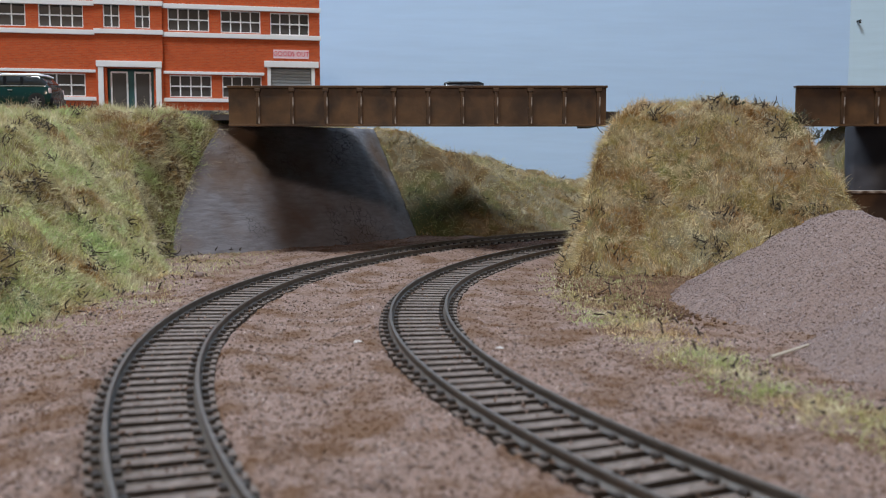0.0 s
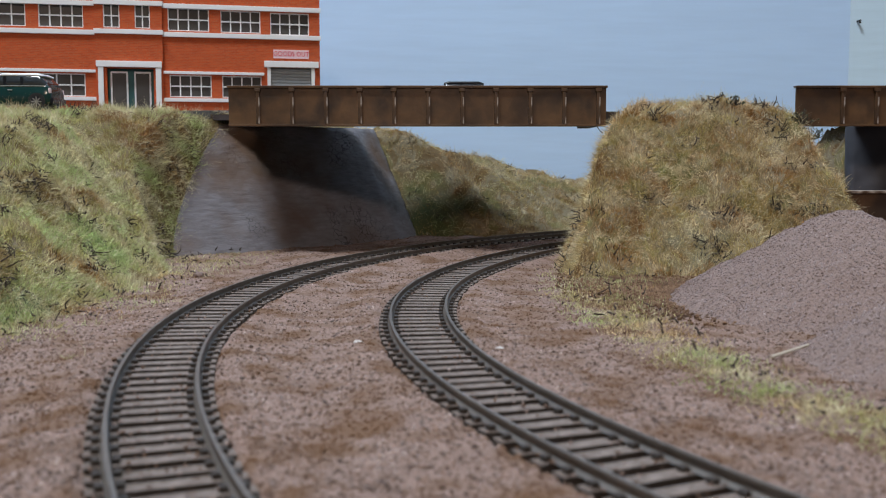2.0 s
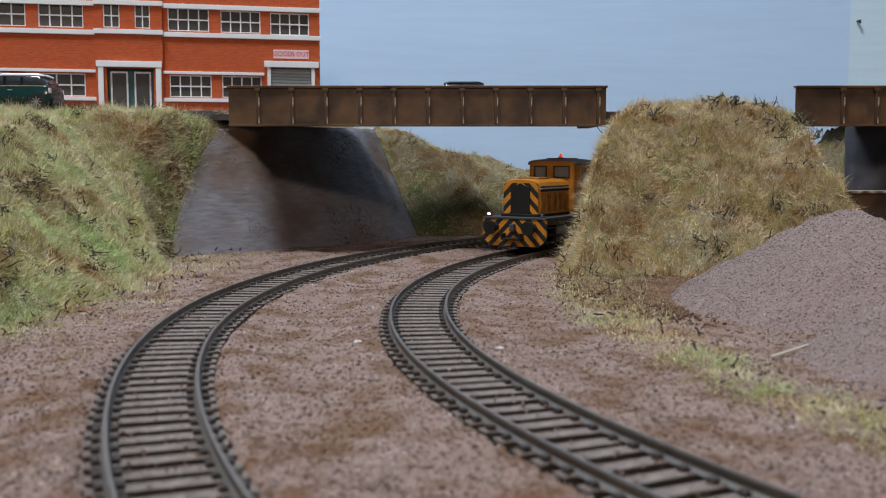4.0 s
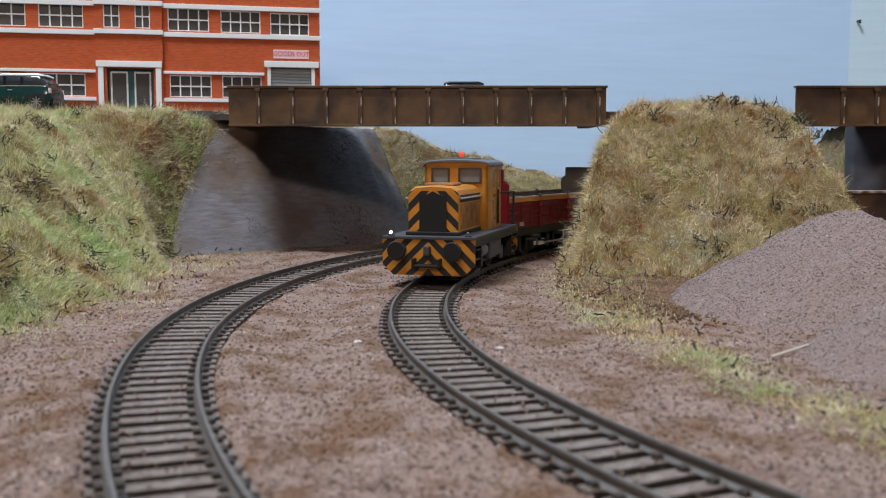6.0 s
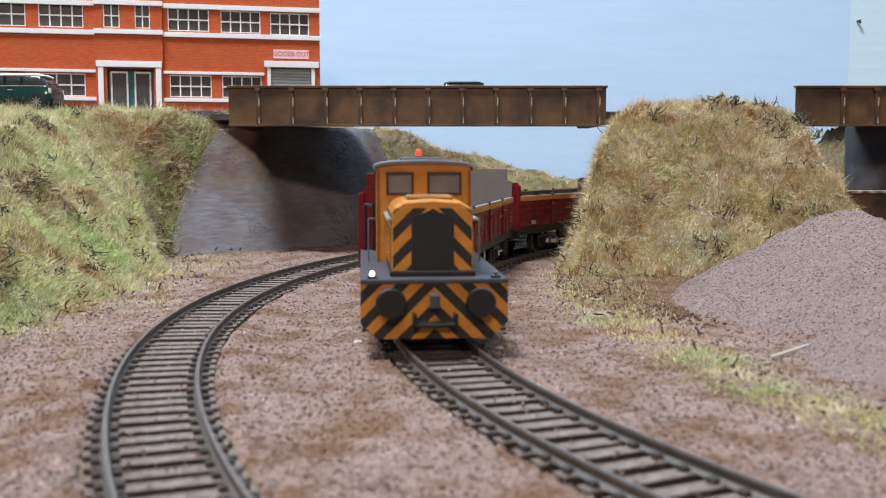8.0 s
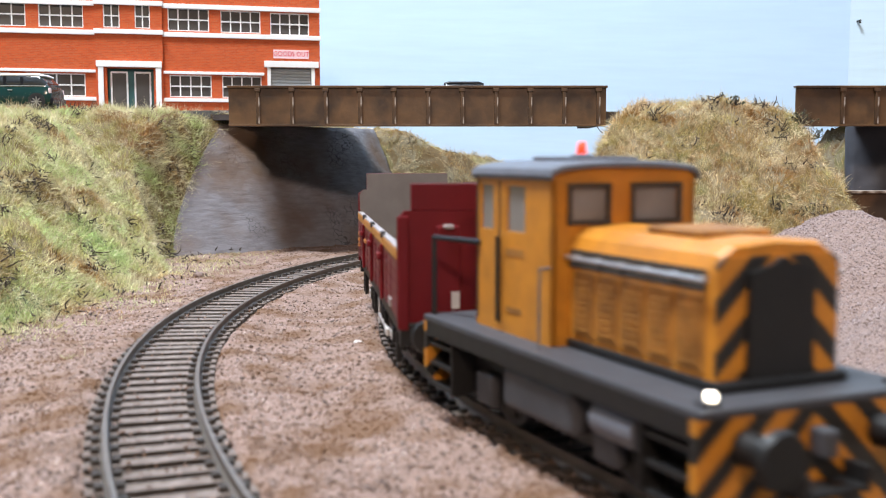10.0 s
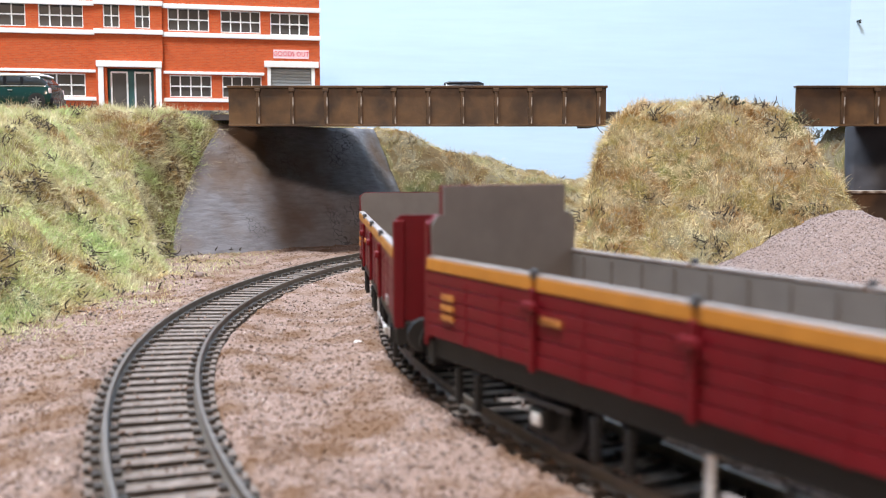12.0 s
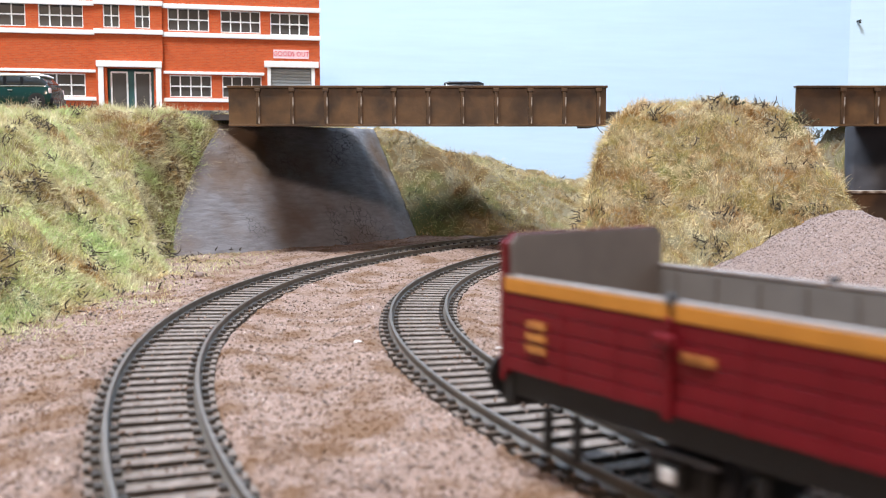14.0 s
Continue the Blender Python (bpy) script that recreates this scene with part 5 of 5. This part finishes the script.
def blades(name, pts, nrm, length, width, lean, label, category, material, comb=0.55):
    """Bent fibres of three faces each, combed together in tufts."""
    n = len(pts)
    wave = np.sin(pts @ np.array([(210.0, 90, 60), (-80, 230, 120), (150, -130, 260)])) + np.sin(pts @ np.array([(-420.0, 260, 330), (380, 310, -240), (190, -450, 280)]))
    d = nrm * 0.5 + comb * wave * 0.6 + rng.normal(0, lean, (n, 3)) + np.array([0, 0, 0.2])
    d += nrm * np.maximum(0.0, 0.12 - (d * nrm).sum(1))[:, None]
    d /= np.linalg.norm(d, axis=1)[:, None]
    side = np.cross(d, rng.normal(0, 1, (n, 3)))
    side /= np.linalg.norm(side, axis=1)[:, None] + 1e-9
    ln = (length * (0.5 + rng.random((n, 1))))
    bend = rng.normal(0, 0.35, (n, 3)) + np.array([0, 0, -0.15])
    w = side * width * (0.6 + 0.8 * rng.random((n, 1)))
    base = pts - nrm * 0.0006
    mid = base + d * ln * 0.55
    tip = base + d * ln * 0.95 + bend * ln * 0.5
    v = np.stack([base - w, base + w, mid + w * 0.8, mid - w * 0.8, tip], 1).reshape(-1, 3)
    o = np.arange(n)[:, None] * 5
    f = np.concatenate([o + np.array([[0, 1, 2]]), o + np.array([[0, 2, 3]]), o + np.array([[3, 2, 4]])])
    return soup(name, v, f, material, label, category)


def grains(name, pts, size, material, label):
    """Small stones: uneven octahedra."""
    n = len(pts)
    s = size * (0.45 + 1.1 * rng.random((n, 1)) ** 2)
    ax = np.array([(1, 0, 0), (-1, 0, 0), (0, 1, 0), (0, -1, 0), (0, 0, 1), (0, 0, -1)], float)
    jit = rng.normal(0, 0.28, (n, 6, 3))
    ang = rng.random(n) * 6.28
    c, sn = np.cos(ang), np.sin(ang)
    rot = np.zeros((n, 3, 3))
    rot[:, 0, 0], rot[:, 0, 1], rot[:, 1, 0], rot[:, 1, 1], rot[:, 2, 2] = c, -sn, sn, c, 1
    v = np.einsum("nij,nkj->nki", rot, ax[None] + jit) * s[:, None] * 0.5 * np.array([1.0, 1.0, 0.9]) + pts[:, None]
    f = np.array([(0, 2, 4), (2, 1, 4), (1, 3, 4), (3, 0, 4), (2, 0, 5), (1, 2, 5), (3, 1, 5), (0, 3, 5)])
    return soup(name, v.reshape(-1, 3), (np.arange(n)[:, None, None] * 6 + f[None]).reshape(-1, 3), material, label, "gravel")


GROUND_OB = bpy.data.objects["ground"]


def in_view(x, y, z):
    return (np.abs(x) < 0.47 * y + 0.03) & (y > 0.1) & (y < 0.8)


def off_track(x, y, z):
    d = np.min(np.hypot(TRACKS[None, ::2, 0] - x[:, None], TRACKS[None, ::2, 1] - y[:, None]), axis=1)
    return in_view(x, y, z) * np.where(d < 0.0105, 0.06, np.where(d < 0.0145, 0.5, 1.0))


pts, nrm = surface_points(GROUND_OB, 100000, 1.6, off_track)
grains("ballast_gravel", pts, 0.00086, M_GRAIN, "fine brown ballast grains round the tracks")


def on_sleepers(x, y, z):
    d = np.min(np.hypot(TRACKS[None, ::2, 0] - x[:, None], TRACKS[None, ::2, 1] - y[:, None]), axis=1)
    return in_view(x, y, z) * (d < 0.0118) * np.where(d > 0.006, 1.6, 1.0)


pts, nrm = surface_points(GROUND_OB, 2600, 1.4, on_sleepers)
pts[:, 2] = -0.0023 + 0.0002 * rng.random(len(pts))
grains("track_dust", pts, 0.0006, M_GRAIN, "ballast crumbs spilled over the sleepers")
for ob, n in ((pile_one, 34000), (pile_two, 10000)):
    pts, nrm = surface_points(ob, n, 0.0, in_view)
    grains("pile_gravel", pts, 0.0006, M_GRAINPILE, "loose pinkish-grey stones on the heap")
def sprigs(name, pts, nrm, size, label):
    """Dark crooked twig ends: three joined three-sided sticks each."""
    n = len(pts)
    ring = np.array([(0.0, 2.09, 4.19)])
    at, d, vs = pts + nrm * 0.0024, rng.normal(0, 1, (n, 3)) + nrm * 0.5, []
    ln = size * (0.35 + 0.9 * rng.random((n, 1)) ** 2)
    th = 0.0002 + 0.0002 * rng.random((n, 1))
    for k in range(4):
        d = d / np.linalg.norm(d, axis=1)[:, None]
        u = np.cross(d, np.array([0.31, 0.52, 0.79]))
        u /= np.linalg.norm(u, axis=1)[:, None] + 1e-9
        w = np.cross(d, u)
        r = th * (1, 0.9, 0.7, 0.35)[k]
        vs.append(at[:, None] + (u[:, None] * np.cos(ring)[..., None] + w[:, None] * np.sin(ring)[..., None]) * r[:, None])
        at = at + d * ln * 0.33
        d = d + rng.normal(0, 0.55, (n, 3)) + nrm * 0.15
    v = np.concatenate(vs, 1).reshape(-1, 3)
    f = [(3 * k + i, 3 * k + (i + 1) % 3, 3 * k + 3 + (i + 1) % 3, 3 * k + 3 + i) for k in range(3) for i in range(3)]
    return soup(name, v, (np.arange(n)[:, None, None] * 12 + np.array(f)[None]).reshape(-1, 4), M_TWIG, label, "twigs")


for ob, n, ok, fibre in ((left_bank, 170000, in_view, M_GRASS), (mound, 150000, in_view, M_DRYGRASS), (back_bank, 50000, in_view, M_DRYGRASS), (far_bank, 4000, None, M_DRYGRASS)):
    pts, nrm = surface_points(ob, n, 0.6, ok)
    blades("bank_grass", pts, nrm, 0.0042, 0.0001, 0.5, "matted straw and green grass fibres on the bank", "grass", fibre)
    pts, nrm = surface_points(ob, n // 16, 0.3, ok)
    clump = np.array([noise.noise((p[0] * 70, p[1] * 70, p[2] * 70)) for p in pts]) > 0.28
    sprigs("bank_twigs", pts[clump], nrm[clump], 0.0052, "dark broken twigs scattered in the grass")
    pts, nrm = surface_points(ob, n // 7, 0.3, ok)
    blades("long_grass", pts, nrm, 0.0075, 0.00007, 0.6, "longer pale straw fibres standing out of the bank", "grass", M_STRAW)


def grass_strip(x, y, z):
    """The low grass beside the inner track and in front of the mound."""
    edge = np.interp(y, (0.12, 0.1624, 0.2196, 0.2829, 0.3021, 0.38, 0.456, 0.5), (0.088, 0.075, 0.054, 0.044, 0.040, 0.036, 0.043, 0.06))
    wide = np.interp(y, (0.12, 0.1624, 0.2196, 0.2829, 0.3021, 0.38, 0.456), (0.034, 0.032, 0.03, 0.033, 0.036, 0.045, 0.09))
    t = (x - edge) / wide
    return ((t > 0) & (t < 1) & (y < 0.48)) * (1 - np.abs(2 * t - 1)).clip(0.1, 1)


def left_toe(x, y, z):
    foot = np.interp(y, (0.2, 0.285, 0.33, 0.45, 0.52), (-0.14, -0.128, -0.119, -0.117, -0.13))
    d = x - foot
    wide = np.interp(y, (0.2, 0.42, 0.5, 0.54), (0.02, 0.022, 0.042, 0.05))
    return ((d > -0.01) & (d < wide) & (y > 0.2) & (y < 0.55)) * (1 - d / wide).clip(0, 1)


pts, nrm = surface_points(GROUND_OB, 46000, 0.5, grass_strip)
blades("verge_grass", pts, nrm, 0.0024, 0.00008, 0.7, "low green and straw grass beside the track", "grass", M_GRASS)
pts, nrm = surface_points(GROUND_OB, 8000, 0.5, left_toe)
blades("verge_grass", pts, nrm, 0.0026, 0.00008, 0.7, "thin grass at the foot of the bank", "grass", M_GRASS)
pts, nrm = surface_points(GROUND_OB, 240, 0.5, lambda x, y, z: np.maximum(grass_strip(x, y, z), left_toe(x, y, z)))
sprigs("verge_twigs", pts, nrm, 0.004, "dark twig fragments in the verge")


def soil_patch(x, y, z):
    a = np.exp(-(((x - 0.082) / 0.02) ** 2 + ((y - 0.40) / 0.05) ** 2))
    return a * (a > 0.03)


pts, nrm = surface_points(GROUND_OB, 16000, 0.0, soil_patch)
grains("soil_crumbs", pts + np.array([0, 0, 0.0004]), 0.0011, M_SOIL, "dark brown soil crumbs at the foot of the mound")


def bush(at, r, n, label):
    b = empty("bush", pose(*at), label, "bush", "small bushes")
    d = rng.normal(0, 1, (14, 3))
    d[:, 2] = np.abs(d[:, 2]) + 0.3
    d /= np.linalg.norm(d, axis=1)[:, None]
    bm = bmesh.new()
    for q in d:
        e = Vector(q) * r * random.uniform(0.6, 1.0)
        z = bmesh.ops.create_cone(bm, cap_ends=True, segments=5, radius1=0.00035, radius2=0.00015, depth=e.length)
        bmesh.ops.transform(bm, matrix=Matrix.Translation(e / 2) @ e.to_track_quat("Z", "Y").to_matrix().to_4x4(), verts=z["verts"])
    part("stems", bm, M_TWIG, b)
    bm = bmesh.new()
    for i in range(n):
        q = Vector(d[i % 14]) * r * random.uniform(0.35, 1.05) + Vector(rng.normal(0, 0.0006, 3))
        m = Matrix.Translation(q) @ Euler([random.uniform(0, 6.28) for _ in range(3)]).to_matrix().to_4x4()
        a = random.uniform(0.0005, 0.0011)
        vs = [bm.verts.new(m @ Vector(p)) for p in ((-a, 0, 0), (0, -a * 0.6, 0.0002), (a, 0, 0), (0, a * 0.6, 0.0002))]
        bm.faces.new(vs)
    part("leaves", bm, M_LEAF, b)
    return b


bush((0.1405, 0.515, 0.0735), 0.0060, 60, "sprig of dark dry leaves on the mound top")
bush((0.1470, 0.512, 0.0735), 0.0055, 50, "sprig of dark dry leaves on the mound top")
bush((0.1775, 0.500, 0.0640), 0.0075, 70, "dark leafy sprig hanging at the mound's side")
bush((0.1815, 0.500, 0.0560), 0.0065, 60, "dark leafy sprig hanging at the mound's side")
def stone(at, r, material, label):
    bm = bmesh.new()
    bmesh.ops.create_icosphere(bm, subdivisions=2, radius=r)
    for v in bm.verts:
        v.co *= 1 + 0.35 * noise.noise(v.co * 1.2 / r + Vector(at) * 90)
        v.co.z *= 0.6
    bmesh.ops.transform(bm, matrix=Matrix.Translation(at), verts=bm.verts)
    return tagged(mesh_object("stone", bm, material), label, "stone", "loose stones")


stone((-0.0230, 0.2700, GROUND + 0.0010), 0.0016, M_CAP, "small white stone lying between the tracks")
stone((-0.1045, 0.4290, GROUND + 0.0014), 0.0024, M_PILE, "pale grey stone at the foot of the embankment")
stone((0.0150, 0.2620, GROUND + 0.0008), 0.0014, M_CAP, "pale pebble beside the inner track")
stick = bmesh.new()
q = bmesh.ops.create_cone(stick, cap_ends=True, segments=8, radius1=0.0005, radius2=0.0003, depth=0.034)
bmesh.ops.transform(stick, matrix=Matrix.Translation((0.095, 0.2624, GROUND + 0.0016)) @ Vector((0.0247, 0.0233, 0.001)).to_track_quat("Z", "Y").to_matrix().to_4x4(), verts=q["verts"])
tagged(mesh_object("stick", stick, M_STICK), "thin pale stick lying beside the stone heap", "stick")


# ---- motion of the train ----
def way(t):
    """How far the locomotive has come along the inner track."""
    u = t - 8
    s = 0.02944 + 0.06581 * u + 0.0001023 * u ** 2 + 0.0001673 * u ** 3 + 0.00002447 * u ** 4
    s += 0.002 * math.exp(-((t - 12.4) / 0.7) ** 2) + 0.0024 * math.exp(-((t - 7.9) / 0.45) ** 2)
    return s if t >= 3 else -0.3026 + 0.0651 * (t - 3)


def motions():
    for (ob, sets, r), back, half in ((LOCO, 0.0, 0.022), (WAGON_ONE, 0.1095, 0.035), (WAGON_TWO, 0.2619, 0.035)):
        rows = []
        for i in range(141):
            t = i / 10
            s = way(t) - back
            x0, y0, _ = along(LINE_B, s - half)
            x1, y1, _ = along(LINE_B, s + half)
            rows.append((t, pose((x0 + x1) / 2, (y0 + y1) / 2, 0, 0, 0, math.degrees(math.atan2(y1 - y0, x1 - x0)) - 90)))
        walk(ob, rows)
        for w in sets:
            y = w.matrix_basis.translation.y
            walk(w, [(i / 10, pose(0, y, r, -math.degrees(way(i / 10) / r))) for i in range(141)])


motions()
